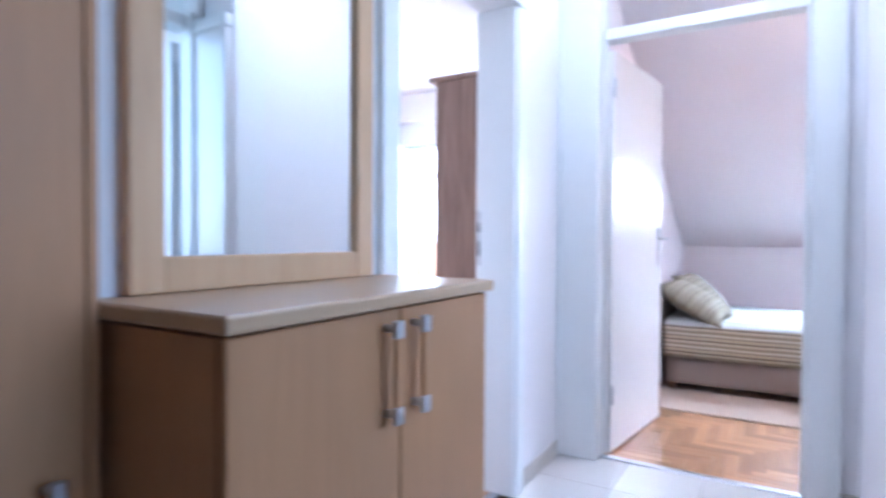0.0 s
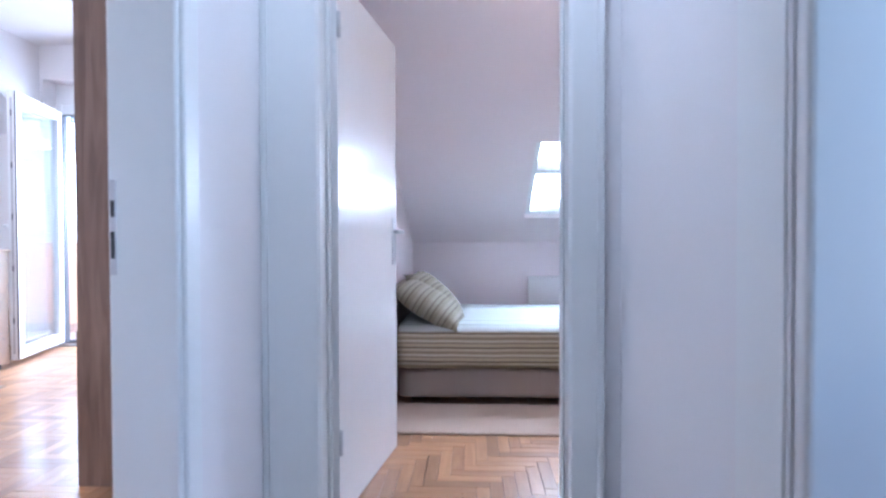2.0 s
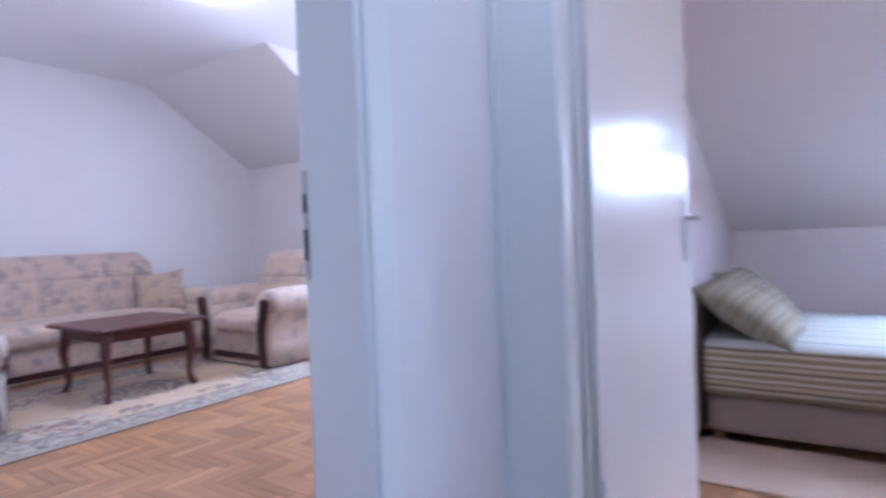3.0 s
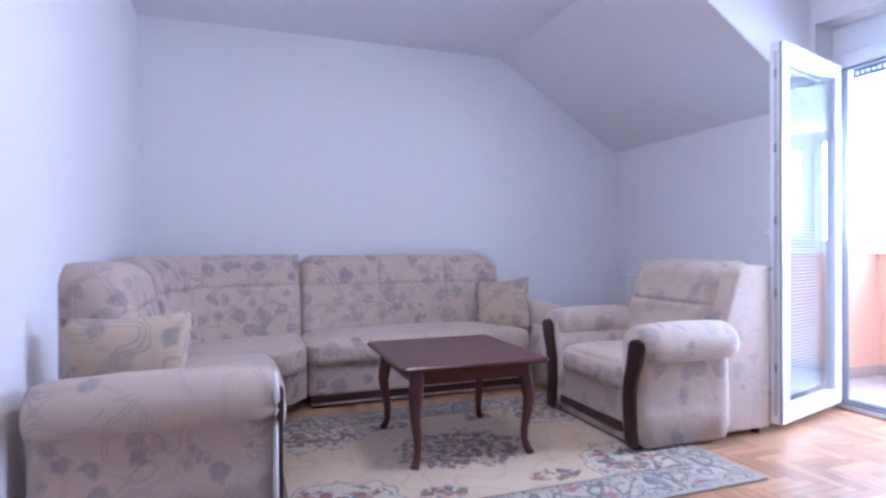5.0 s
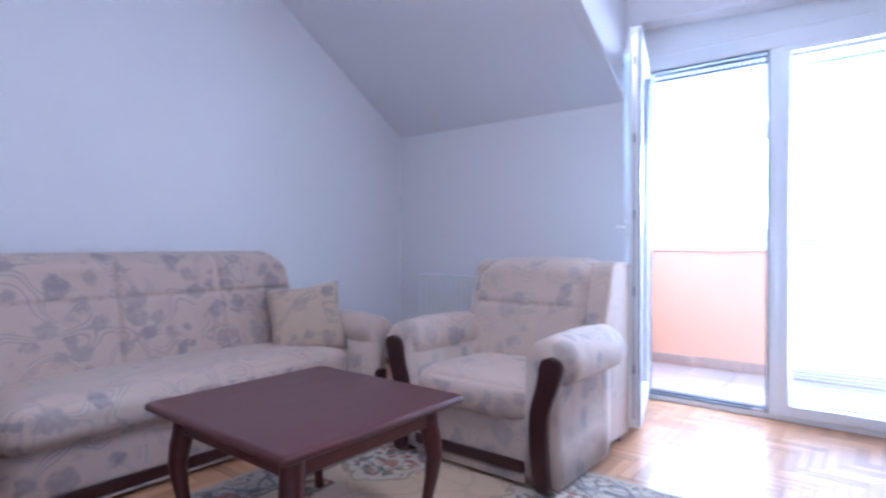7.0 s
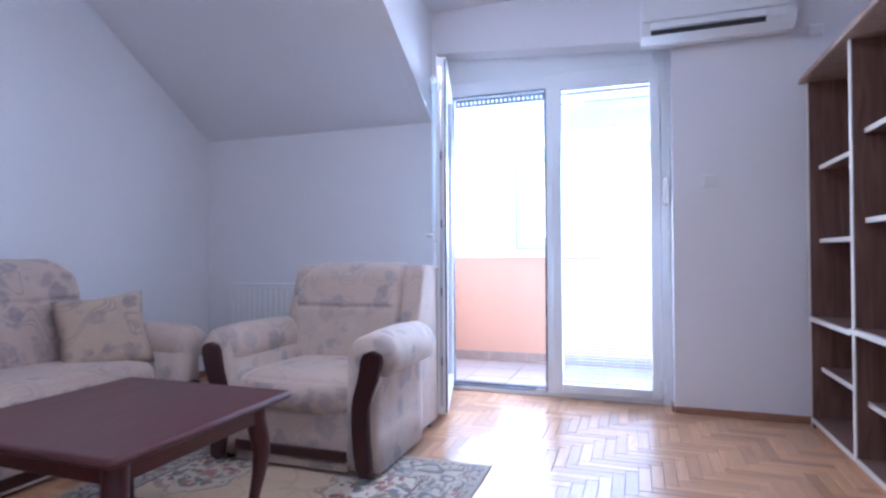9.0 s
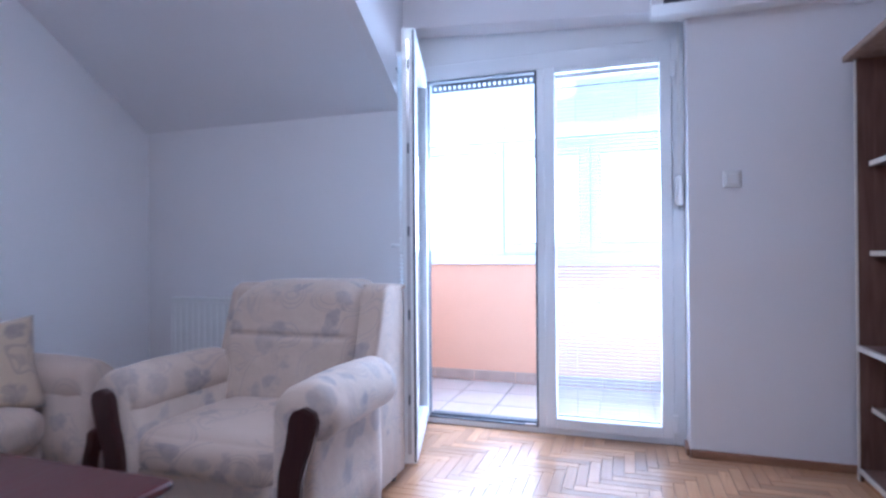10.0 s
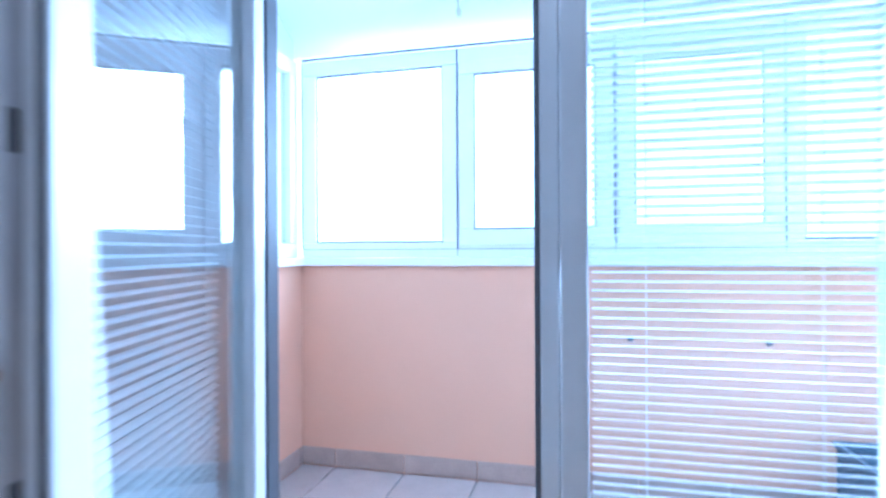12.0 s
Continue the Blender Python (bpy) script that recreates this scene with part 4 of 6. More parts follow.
def balcony_leaf():
    hinge, tip = Vector((-2.81, 6.385, 0)), Vector((-2.585, 5.585, 0))
    w = (tip - hinge).length
    a = math.atan2(tip.y - hinge.y, tip.x - hinge.x)
    m = Matrix.Translation(hinge) @ Matrix.Rotation(a, 4, "Z")
    d = thing("door_balcony", hinge, "white plastic glazed balcony door opened inwards", "balcony door")
    d["kind"] = "structure"
    t0, t1 = -0.035, 0.035

    def b(name, *q, mat=None, label="", bevel=0.006):
        part(name, moved(box(*q, bevel=bevel, seg=2), m), mat or PVC, d, label)
    b("stile", 0, t0, 0.05, 0.085, t1, 2.26)
    b("stile", w - 0.085, t0, 0.05, w, t1, 2.26)
    b("rail", 0.085, t0, 0.05, w - 0.085, t1, 0.14)
    b("rail", 0.085, t0, 2.17, w - 0.085, t1, 2.26)
    p = part("pane", moved(box(0.085, 0.0, 0.14, w - 0.085, 0.006, 2.17), m), GLASS, d)
    p.visible_shadow = False
    b("edge_gear", w, -0.012, 0.10, w + 0.004, 0.006, 2.20, mat=STEEL, label="steel locking strip along the door edge", bevel=0.001)
    for z in (0.35, 0.78, 1.2, 1.62, 2.05):
        b("locking_cam", w + 0.004, -0.008, z, w + 0.010, 0.003, z + 0.05, mat=SEAL, bevel=0.001)
    b("seal", w - 0.006, 0.020, 0.06, w + 0.003, 0.030, 2.25, mat=SEAL, label="dark rubber seal", bevel=0.001)
    for s in (-1,):
        b("handle_rose", w - 0.06, s * 0.035, 1.12, w - 0.028, s * 0.047, 1.19)
        part("handle", moved(tube([(w - 0.044, s * 0.046, 1.155), (w - 0.044, s * 0.085, 1.155), (w - 0.06, s * 0.092, 1.155), (w - 0.16, s * 0.092, 1.155)], [0.010, 0.010, 0.011, 0.009]), m), PVC, d, "white lever handle", smooth=True)
    blind("blind_open_door", m @ Matrix.Translation((0.09, -0.058, 0)), w - 0.18, 0.16, 2.17, "narrow white slatted blind on the open balcony door")


balcony_door()
balcony_leaf()
blind("blind_fixed_side", pose(-1.95, 6.425, 0), 0.59, 0.115, 2.20, "white slatted blind lowered over the fixed pane")


def shutter():
    s = thing("roller_shutter", (-2.43, 6.53, 2.22), "grey roller shutter nearly fully raised, with slotted last slat", "roller shutter")
    part("slat", box(-2.79, 6.525, 2.235, -2.09, 6.537, 2.30, bevel=0.002), SEAL, s)
    part("lower_edge", box(-2.79, 6.525, 2.195, -2.09, 6.537, 2.210, bevel=0.002), SEAL, s)
    first = part("bridge", box(-2.79, 6.5255, 2.210, -2.775, 6.5365, 2.235), SEAL, s)
    for i in range(1, 21):
        o = new("bridge", first.data)
        o.parent, o.matrix_parent_inverse = s, s.matrix_basis.inverted()
        o.matrix_basis = Matrix.Translation((i * 0.0342, 0, 0))


shutter()


def strap_winder():
    s = thing("shutter_strap", (-1.255, 6.40, 1.45), "white strap winder for the roller shutter on the door frame", "strap winder")
    part("case", soft_box(-1.275, 6.355, 1.375, -1.235, 6.405, 1.545, r=0.018, puff=0.003, n=5, wrinkle=0), PLASTIC, s, smooth=True)
    part("strap", box(-1.262, 6.394, 1.54, -1.248, 6.397, 2.40), PLASTIC, s)
    part("screw_tab", box(-1.262, 6.395, 1.355, -1.248, 6.402, 1.378, bevel=0.001), STEEL, s)


strap_winder()


# ---- balcony ----
def balcony():
    S = structure
    S("balcony_parapet", joined((-3.5, 7.69, -0.15, 0.5, 7.85, 1.01), (-3.5, 6.52, -0.15, -3.37, 7.69, 1.01), (0.5, 6.52, -0.15, 0.63, 7.85, 1.01)), ORANGE, "orange rendered balcony parapet wall", "parapet")
    S("balcony_sill_front", box(-3.5, 7.655, 1.012, 0.6, 7.86, 1.052, bevel=0.006, seg=2), PVC, "white window sill along the parapet", "sill")
    S("balcony_sill_end", box(-3.5, 6.56, 1.012, -3.335, 7.654, 1.052, bevel=0.006, seg=2), PVC, "white window sill on the parapet end", "sill")
    S("house_wall_outside", joined((-3.5, 6.521, 1.06, -2.87, 6.56, 2.9), (-1.235, 6.521, 0, 0.6, 6.56, 2.9), (-2.87, 6.55, 2.40, -1.235, 6.56, 2.9)), WALL, "white outer house wall on the balcony", "wall")
    S("balcony_roof", prism([(6.54, 2.78), (7.80, 2.12), (7.80, 2.135), (6.54, 2.795)], "x", -3.5, 0.6), POLYCARB, "milky translucent sheet roof over the balcony", "roof")
    xs = [-3.37, -2.55, -1.825, -1.14, -0.42, 0.5]
    for i, (a, b) in enumerate(zip(xs, xs[1:])):
        w = tagged(thing("window_glazing_front", ((a + b) / 2, 7.73, 1.055), "white plastic framed balcony window", "window", "balcony windows"), kind="structure")
        bar("frame_rail", a, 7.70, 1.053, b, 7.76, 1.125, w)
        bar("frame_rail", a, 7.70, 1.985, b, 7.76, 2.06, w)
        bar("frame_stile", a, 7.70, 1.126, a + 0.075, 7.76, 1.984, w)
        bar("frame_stile", b - 0.075, 7.70, 1.126, b, 7.76, 1.984, w)
        if i in (1, 2):
            bar("sash_rail", a + 0.01, 7.685, 1.11, b - 0.01, 7.70, 1.185, w)
            bar("sash_rail", a + 0.01, 7.685, 1.925, b - 0.01, 7.70, 1.99, w)
            bar("sash_stile", a + 0.01, 7.685, 1.186, a + 0.085, 7.70, 1.924, w)
            bar("sash_stile", b - 0.085, 7.685, 1.186, b - 0.01, 7.70, 1.924, w)
            for q in ((a + 0.085, 7.688, 1.1855, b - 0.085, 7.698, 1.192), (a + 0.085, 7.688, 1.918, b - 0.085, 7.698, 1.9245), (a + 0.0845, 7.688, 1.192, a + 0.089, 7.698, 1.918), (b - 0.089, 7.688, 1.192, b - 0.0845, 7.698, 1.918)):
                part("gasket", box(*q), DARK, w, "thin dark rubber gasket")
        for q in ((a + 0.075, 7.712, 1.1255, b - 0.075, 7.722, 1.134), (a + 0.075, 7.712, 1.976, b - 0.075, 7.722, 1.9845), (a + 0.0745, 7.712, 1.134, a + 0.080, 7.722, 1.976), (b - 0.080, 7.712, 1.134, b - 0.0745, 7.722, 1.976)):
            part("gasket", box(*q), DARK, w, "thin dark rubber gasket")
        part("joint", box(a - 0.002, 7.696, 1.095, a + 0.002, 7.7005, 2.058), SEAL, w)
        part("joint", box(a + 0.003, 7.697, 1.092, b - 0.003, 7.7005, 1.0945), SEAL, w)
        p = part("pane", box(a + 0.075, 7.727, 1.126, b - 0.075, 7.732, 1.984), GLASS, w)
        p.visible_shadow = False
    for a, b in ((6.56, 7.12), (7.12, 7.69)):
        w = tagged(thing("window_glazing_end", (-3.42, (a + b) / 2, 1.055), "white plastic framed balcony end window", "window", "balcony windows"), kind="structure")
        bar("frame_rail", -3.45, a, 1.053, -3.39, b, 1.125, w)
        bar("frame_rail", -3.45, a, 1.985, -3.39, b, 2.06, w)
        bar("frame_stile", -3.45, a, 1.126, -3.39, a + 0.07, 1.984, w)
        bar("frame_stile", -3.45, b - 0.07, 1.126, -3.39, b, 1.984, w)
        p = part("pane", box(-3.422, a + 0.07, 1.126, -3.418, b - 0.07, 1.984), GLASS, w)
        p.visible_shadow = False
    S("balcony_head_trim", box(-3.37, 7.688, 2.062, 0.5, 7.70, 2.072), SEAL, "thin grey joint strip over the balcony windows", "trim")
    S("balcony_end_gable", prism([(6.56, 2.062), (7.70, 2.062), (7.70, 2.17), (6.56, 2.77)], "x", -3.425, -3.415), POLYCARB, "milky gable sheet at the balcony end", "gable")
    for x, y in ((-2.50, 7.45), (-1.64, 7.40)):
        zt = 2.78 - (y - 6.54) * 0.524
        h = thing("hanging_rod", (x, y, zt), "thin white rod with a knob hanging from the balcony roof", "rod", "hanging rods")
        part("rod", tube([(x, y, zt), (x + 0.015, y, zt - 0.16)], [0.004, 0.004], 8), STEEL, h)
        part("knob", tube([(x + 0.015, y, zt - 0.16), (x + 0.017, y, zt - 0.175), (x + 0.018, y, zt - 0.20)], [0.006, 0.014, 0.010], 10), STEEL, h, smooth=True)
    for x in (-1.764, -1.211):
        k = thing("wall_plug", (x, 7.69, 0.69), "small grey plug in the orange parapet", "plug", "parapet plugs")
        part("cap", tube([(x, 7.692, 0.69), (x, 7.672, 0.69)], [0.014, 0.011], 12), SEAL, k, smooth=True)


balcony()


def crate():
    c = thing("storage_crate", (-0.82, 7.35, -0.005), "dark blue plastic crate on the balcony tiles", "crate")
    x0, x1, y0, y1, h = -1.02, -0.60, 7.15, 7.55, 0.34
    for b in ((x0, y0, 0.0, x1, y0 + 0.012, h), (x0, y1 - 0.012, 0.0, x1, y1, h), (x0, y0 + 0.012, 0.0, x0 + 0.012, y1 - 0.012, h), (x1 - 0.012, y0 + 0.012, 0.0, x1, y1 - 0.012, h)):
        part("side", box(*b, bevel=0.003), BLUE_PLASTIC, c)
    part("floor", box(x0 + 0.012, y0 + 0.012, 0.0, x1 - 0.012, y1 - 0.012, 0.012), BLUE_PLASTIC, c)
    part("rim", joined((x0 - 0.01, y0 - 0.01, h - 0.02, x1 + 0.01, y0 - 0.001, h), (x0 - 0.01, y1 + 0.001, h - 0.02, x1 + 0.01, y1 + 0.01, h), (x0 - 0.01, y0, h - 0.02, x0 - 0.001, y1, h), (x1 + 0.001, y0, h - 0.02, x1 + 0.01, y1, h)), BLUE_PLASTIC, c)


crate()


# ---- living room furniture ----
def s_trim(x0, x1, y, z0, z1, lean, w, d, flip=1):
    """An S-shaped wooden front strip of an armrest, standing in the x-z plane at y."""
    n = 40
    left, right = [], []
    for i in range(n + 1):
        t = i / n
        z = z0 + (z1 - z0) * t
        k = min(1, max(0, (t - 0.5) / 0.5))
        cx = x0 + flip * (lean * (3 * k * k - 2 * k ** 3) - 0.016 * math.sin(math.pi * min(1, t / 0.75)) + 0.012 * (1 - t))
        half = w / 2 * (0.92 + 0.10 * math.sin(t * math.pi) + 0.38 * k)
        if t > 0.9:
            half *= math.sqrt(max(0.0, 1 - ((t - 0.9) / 0.1) ** 2)) * 0.95 + 0.05
        if t < 0.06:
            half *= 0.55 + 0.45 * math.sqrt(t / 0.06)
        left.append((cx - half, z))
        right.append((cx + half, z))
    bm = prism(left + right[::-1], "y", y - d, y)
    bmesh.ops.bevel(bm, geom=[e for e in bm.edges if abs(e.verts[0].co.y - e.verts[1].co.y) < 1e-5 and e.verts[0].co.y < y - d / 2], offset=0.006, segments=2, affect="EDGES")
    return bm


def roll_arm(x, w, y0, y1, top, r, out=1):
    """An armrest: an upright slab with a rolled, swollen top. It runs along y; out: the side to which the roll leans."""
    n, m = 20, 14
    bm = bmesh.new()
    prof = []
    # upright slab below, roll above
    zc = top - r
    for i in range(n + 1):
        a = math.pi * (-0.28 + 1.45 * i / n)
        prof.append((out * (r * math.cos(a)) + out * 0.035, zc + r * 0.92 * math.sin(a)))
    slab = [(-out * w / 2 + out * 0.0, 0.03), (out * w * 0.42, 0.03), (out * w * 0.40, 0.2), (out * w * 0.36, zc - r * 0.75)]
    outline = [slab[1], slab[2], slab[3]] + prof + [(-out * w / 2, zc - r * 0.3), (-out * w / 2, 0.03)]
    rings = []
    for j in range(m + 1):
        t = j / m
        y = y0 + (y1 - y0) * t
        e = min(t, 1 - t) * (y1 - y0)
        k = 1 - 0.16 * max(0, 1 - e / 0.05) ** 2
        sag = 0.012 * math.sin(t * math.pi)
        ring = []
        for px, pz in outline:
            q = Vector((x + px * k, y, (pz - zc) * k + zc + (sag if pz > zc else 0)))
            q += Vector((1, 0, 1)) * 0.005 * noise.noise(q * 9)
            ring.append(bm.verts.new(q))
        rings.append(ring)
    for a, b in zip(rings, rings[1:]):
        for i in range(len(a)):
            k = (i + 1) % len(a)
            bm.faces.new((a[i], a[k], b[k], b[i]))
    bm.faces.new(rings[0])
    bm.faces.new(rings[-1])
    bmesh.ops.recalc_face_normals(bm, faces=bm.faces)
    return bm


def back_pad(x0, x1, y_front, y_back, z0, z1, lean=0.12, seam=0.6, n=50, seed=0.0, bulge=0.055, cuts=()):
    """A backrest with a horizontal seam, leaning back; faces -y, and is turned by the caller."""
    bm = bmesh.new()
    rows, m = [], n * 3 if cuts else 24
    for j in range(n + 1):
        t = j / n
        row = []
        for i in range(m + 1):
            u = i / m
            d = abs(t - seam) * (z1 - z0)
            dz = min(1, d / 0.014)
            edge = min(u, 1 - u) * (x1 - x0)
            du = min(1, edge / 0.07)
            cut = min([1.0] + [abs(u - k) * (x1 - x0) / 0.016 for k in cuts])
            top = max(0, (t - 0.86) / 0.14)
            low = max(0, (0.06 - t) / 0.06)
            b = bulge * (0.74 + 0.26 * dz) * math.sqrt(max(0, 1 - (1 - du) ** 2)) * math.sqrt(max(0, 1 - top ** 2.2)) * (1 - 0.6 * low) * (0.62 + 0.38 * min(1, cut))
            z = z0 + (z1 - z0) * t
            rnd = 0.085 * max(0, 1 - edge / 0.15) ** 2.2 * max(0, (t - 0.6) / 0.4)
            x = x0 + (x1 - x0) * u
            y = y_front + lean * t - b + 0.06 * top ** 2
            p = Vector((x, y, z - rnd))
            p.y += 0.006 * noise.noise(p * 8 + Vector((seed, 0, 0)))
            row.append(bm.verts.new(p))
        rows.append(row)
    for a, b in zip(rows, rows[1:]):
        for i in range(m):
            bm.faces.new((a[i], a[i + 1], b[i + 1], b[i]))
    # close it with a back and sides
    rim = [rows[0][i] for i in range(m + 1)] + [rows[j][m] for j in range(1, n + 1)] + [rows[n][i] for i in range(m - 1, -1, -1)] + [rows[j][0] for j in range(n - 1, 0, -1)]
    rear = [bm.verts.new((v.co.x, y_back + lean * 0.4 * (v.co.z - z0) / (z1 - z0), v.co.z)) for v in rim]
    for i in range(len(rim)):
        k = (i + 1) % len(rim)
        bm.faces.new((rim[k], rim[i], rear[i], rear[k]))
    bm.faces.new(rear[::-1])
    bmesh.ops.recalc_face_normals(bm, faces=bm.faces)
    return bm


def armchair():
    c = thing("armchair", (-3.02, 5.05, 0), "cream leaf-patterned armchair with rolled arms and dark wooden fronts", "armchair")
    x0, x1, yf, yb = -3.53, -2.53, 4.60, 5.57
    # arms
    for side, x in ((-1, x0 + 0.125), (1, x1 - 0.105)):
        arm = part("armrest", roll_arm(x, 0.17, yf + 0.012, yf + 0.62, 0.675, 0.118, side), CLOTH_CHAIR, c, smooth=True)
        part("arm_front", s_trim(x + side * 0.012, 0, yf + 0.012, 0.03, 0.60, 0.05, 0.085, 0.03, side), MAHOGANY_DARK, arm, "dark mahogany S-shaped arm front")
    for a, b in ((x0 + 0.075, x0 + 0.20), (x1 - 0.20, x1 - 0.075)):
        bm = prism([(yf + 0.50, 0.03), (yb - 0.005, 0.03), (yb - 0.005, 0.93), (yb - 0.05, 0.965), (yb - 0.19, 0.972), (yb - 0.25, 0.94), (yf + 0.60, 0.56), (yf + 0.52, 0.45)], "x", a, b)
        bmesh.ops.bevel(bm, geom=bm.edges[:], offset=0.022, segments=3, affect="EDGES", profile=0.6)
        part("side_panel", bm, CLOTH_CHAIR, c, smooth=True)
    part("seat_base", soft_box(x0 + 0.17, yf + 0.03, 0.09, x1 - 0.17, yb - 0.1, 0.30, r=0.02, puff=0.006, n=8), CLOTH_CHAIR, c, smooth=True)
    part("seat_cushion", soft_box(x0 + 0.185, yf + 0.01, 0.27, x1 - 0.185, yf + 0.66, 0.45, r=0.07, puff=0.025, n=14, seed=3), CLOTH_SEAT, c, smooth=True)
    part("front_rail", box(x0 + 0.19, yf + 0.012, 0.075, x1 - 0.19, yf + 0.032, 0.125, bevel=0.006, seg=2), MAHOGANY_DARK, c, "dark mahogany front rail")
    part("plinth", box(x0 + 0.19, yf + 0.022, 0.03, x1 - 0.19, yf + 0.05, 0.07, bevel=0.006), CLOTH_CHAIR, c)
    part("backrest", back_pad(x0 + 0.13, x1 - 0.185, yf + 0.55, yb - 0.05, 0.42, 0.985, lean=0.17, seam=0.56, seed=5), CLOTH_CHAIR, c, smooth=True)
    part("outer_back", soft_box(x0 + 0.10, yb - 0.07, 0.03, x1 - 0.09, yb, 0.95, r=0.03, puff=0.008, n=8), CLOTH_CHAIR, c, smooth=True)
    part("back_flap", soft_box(x1 - 0.27, yb - 0.13, 0.935, x1 - 0.075, yb + 0.015, 0.962, r=0.013, puff=0.003, n=8), CLOTH_CHAIR, c, "loose cloth flap folded over the backrest", smooth=True)
    for x in (x0 + 0.12, x1 - 0.12):
        for y in (yf + 0.08, yb - 0.08):
            part("foot", tube([(x, y, 0.0), (x, y, 0.04)], [0.022, 0.028], 12), MAHOGANY_DARK, c, smooth=True)


def turn_x(bm, x, y, deg):
    return moved(bm, Matrix.Translation((x, y, 0)) @ Matrix.Rotation(radians(deg), 4, "Z"))


def sofa():
    c = thing("corner_sofa", (-4.4, 3.2, 0), "large cream corner sofa with grey leaf pattern and dark wooden rails", "corner sofa")
    xb, xf = LX0 + 0.04, -3.98
    ya, yz = 3.09, 4.99
    # long side
    part("base", soft_box(xb + 0.1, ya + 0.005, 0.075, xf - 0.02, yz - 0.24, 0.29, r=0.02, puff=0.004, n=8), CLOTH, c, smooth=True)
    part("seat_cushion", soft_box(xb + 0.35, ya + 0.006, 0.27, xf + 0.03, yz - 0.24, 0.46, r=0.075, puff=0.022, n=18, seed=7), CLOTH_SEAT, c, smooth=True)
    a, b = ya + 0.006, yz - 0.24
    w = b - a
    # the pad faces the room
    part("back_cushion", turn_x(back_pad(-w / 2, w / 2, 0.0, 0.36, 0.42, 1.02, lean=0.15, seam=0.62, seed=3.1, cuts=(0.36, 104 / 150)), xb + 0.47, (a + b) / 2, 90), CLOTH, c, smooth=True)
    part("front_rail", box(xf - 0.035, ya + 0.02, 0.034, xf - 0.010, yz - 0.24, 0.086, bevel=0.006, seg=2), MAHOGANY_DARK, c, "dark mahogany front rail")
    part("plinth", box(xf - 0.034, ya + 0.02, 0.022, xf - 0.008, yz - 0.24, 0.032, bevel=0.003), CLOTH, c)
    part("end_arm", moved(roll_arm(0, 0.17, 0, 0.80, 0.64, 0.115, 1), Matrix.Translation((xf + 0.13, yz - 0.115, 0)) @ Matrix.Rotation(radians(90), 4, "Z")), CLOTH_SEAT, c, smooth=True)
    part("arm_front", moved(s_trim(0, 0, 0, 0.05, 0.33, 0.02, 0.06, 0.03, 1), Matrix.Translation((xf + 0.13, yz - 0.135, 0)) @ Matrix.Rotation(radians(90), 4, "Z")), MAHOGANY_DARK, c, "dark mahogany S-shaped arm front")
    # corner
    z0, z1 = 0.10, 0.29
    cx, cy = -3.80, 2.93
    def corner(z0, z1, g):
        return prism([(xb + 0.1, LY0 + 0.1), (cx + 0.02, LY0 + 0.1), (cx + 0.012 + g, cy + g), (xf - 0.02 + g, ya - 0.006), (xb + 0.1, ya - 0.006)], "z", z0, z1)
    part("corner_base", corner(0.075, 0.29, -0.02), CLOTH, c)
    bm = corner(0.27, 0.445, 0.025)
    bmesh.ops.bevel(bm, geom=bm.edges[:], offset=0.06, segments=4, affect="EDGES", profile=0.6)
    part("corner_seat", bm, CLOTH_SEAT, c, smooth=True)
    d = Vector((xf - 0.04 - cx, ya - cy, 0))
    ang = math.degrees(math.atan2(d.y, d.x))
    part("corner_rail", moved(box(0.0, -0.012, 0.03, d.length, 0.012, 0.086, bevel=0.006), Matrix.Translation((cx - 0.02, cy - 0.02, 0)) @ Matrix.Rotation(radians(ang), 4, "Z")), MAHOGANY_DARK, c, "dark mahogany front rail")
    # rounded corner back, swept round a quarter circle
    rad, n = 0.55, 16
    prof = []
    for j in range(51):
        t = j / 50
        b = 0.055 * (0.74 + 0.26 * min(1, abs(t - 0.62) * 0.58 / 0.014)) * math.sqrt(max(0, 1 - max(0, (t - 0.86) / 0.14) ** 2.2))
        prof.append((0.15 * t - b + 0.06 * max(0, (t - 0.86) / 0.14) ** 2, 0.42 + 0.61 * t))
    prof += [(0.33, 1.0), (0.33, 0.42)]
    bm = bmesh.new()
    px, py = xb + 0.47 + rad, LY0 + 0.34 + rad
    rings = []
    stops = [(Vector((xb + 0.47, ya - 0.004, 0)), Vector((-1, 0, 0)))]
    for i in range(n + 1):
        a = math.pi + (math.pi / 2) * i / n
        dirv = Vector((math.cos(a), math.sin(a), 0))
        stops.append((Vector((px, py, 0)) + dirv * rad, dirv))
    stops.append((Vector((cx + 0.03, LY0 + 0.34, 0)), Vector((0, -1, 0))))
    for p, dirv in stops:
        rings.append([bm.verts.new(p + dirv * o + Vector((0, 0, z + 0.006 * noise.noise(p * 5)))) for o, z in prof])
    for r, s in zip(rings, rings[1:]):
        for i in range(len(r)):
            k = (i + 1) % len(r)
            bm.faces.new((r[i], r[k], s[k], s[i]))
    bm.faces.new(rings[0])
    bm.faces.new(rings[-1])
    bmesh.ops.recalc_face_normals(bm, faces=bm.faces)
    part("corner_back", bm, CLOTH, c, smooth=True)
    # short side
    xr, yf = -2.43, 2.84
    part("base", soft_box(cx + 0.03, LY0 + 0.1, 0.075, xr - 0.24, yf - 0.04, 0.29, r=0.02, puff=0.004, n=8), CLOTH, c, smooth=True)
    part("seat_cushion", soft_box(cx + 0.03, LY0 + 0.35, 0.26, xr - 0.24, yf + 0.02, 0.45, r=0.08, puff=0.025, n=18, seed=9), CLOTH_SEAT, c, smooth=True)
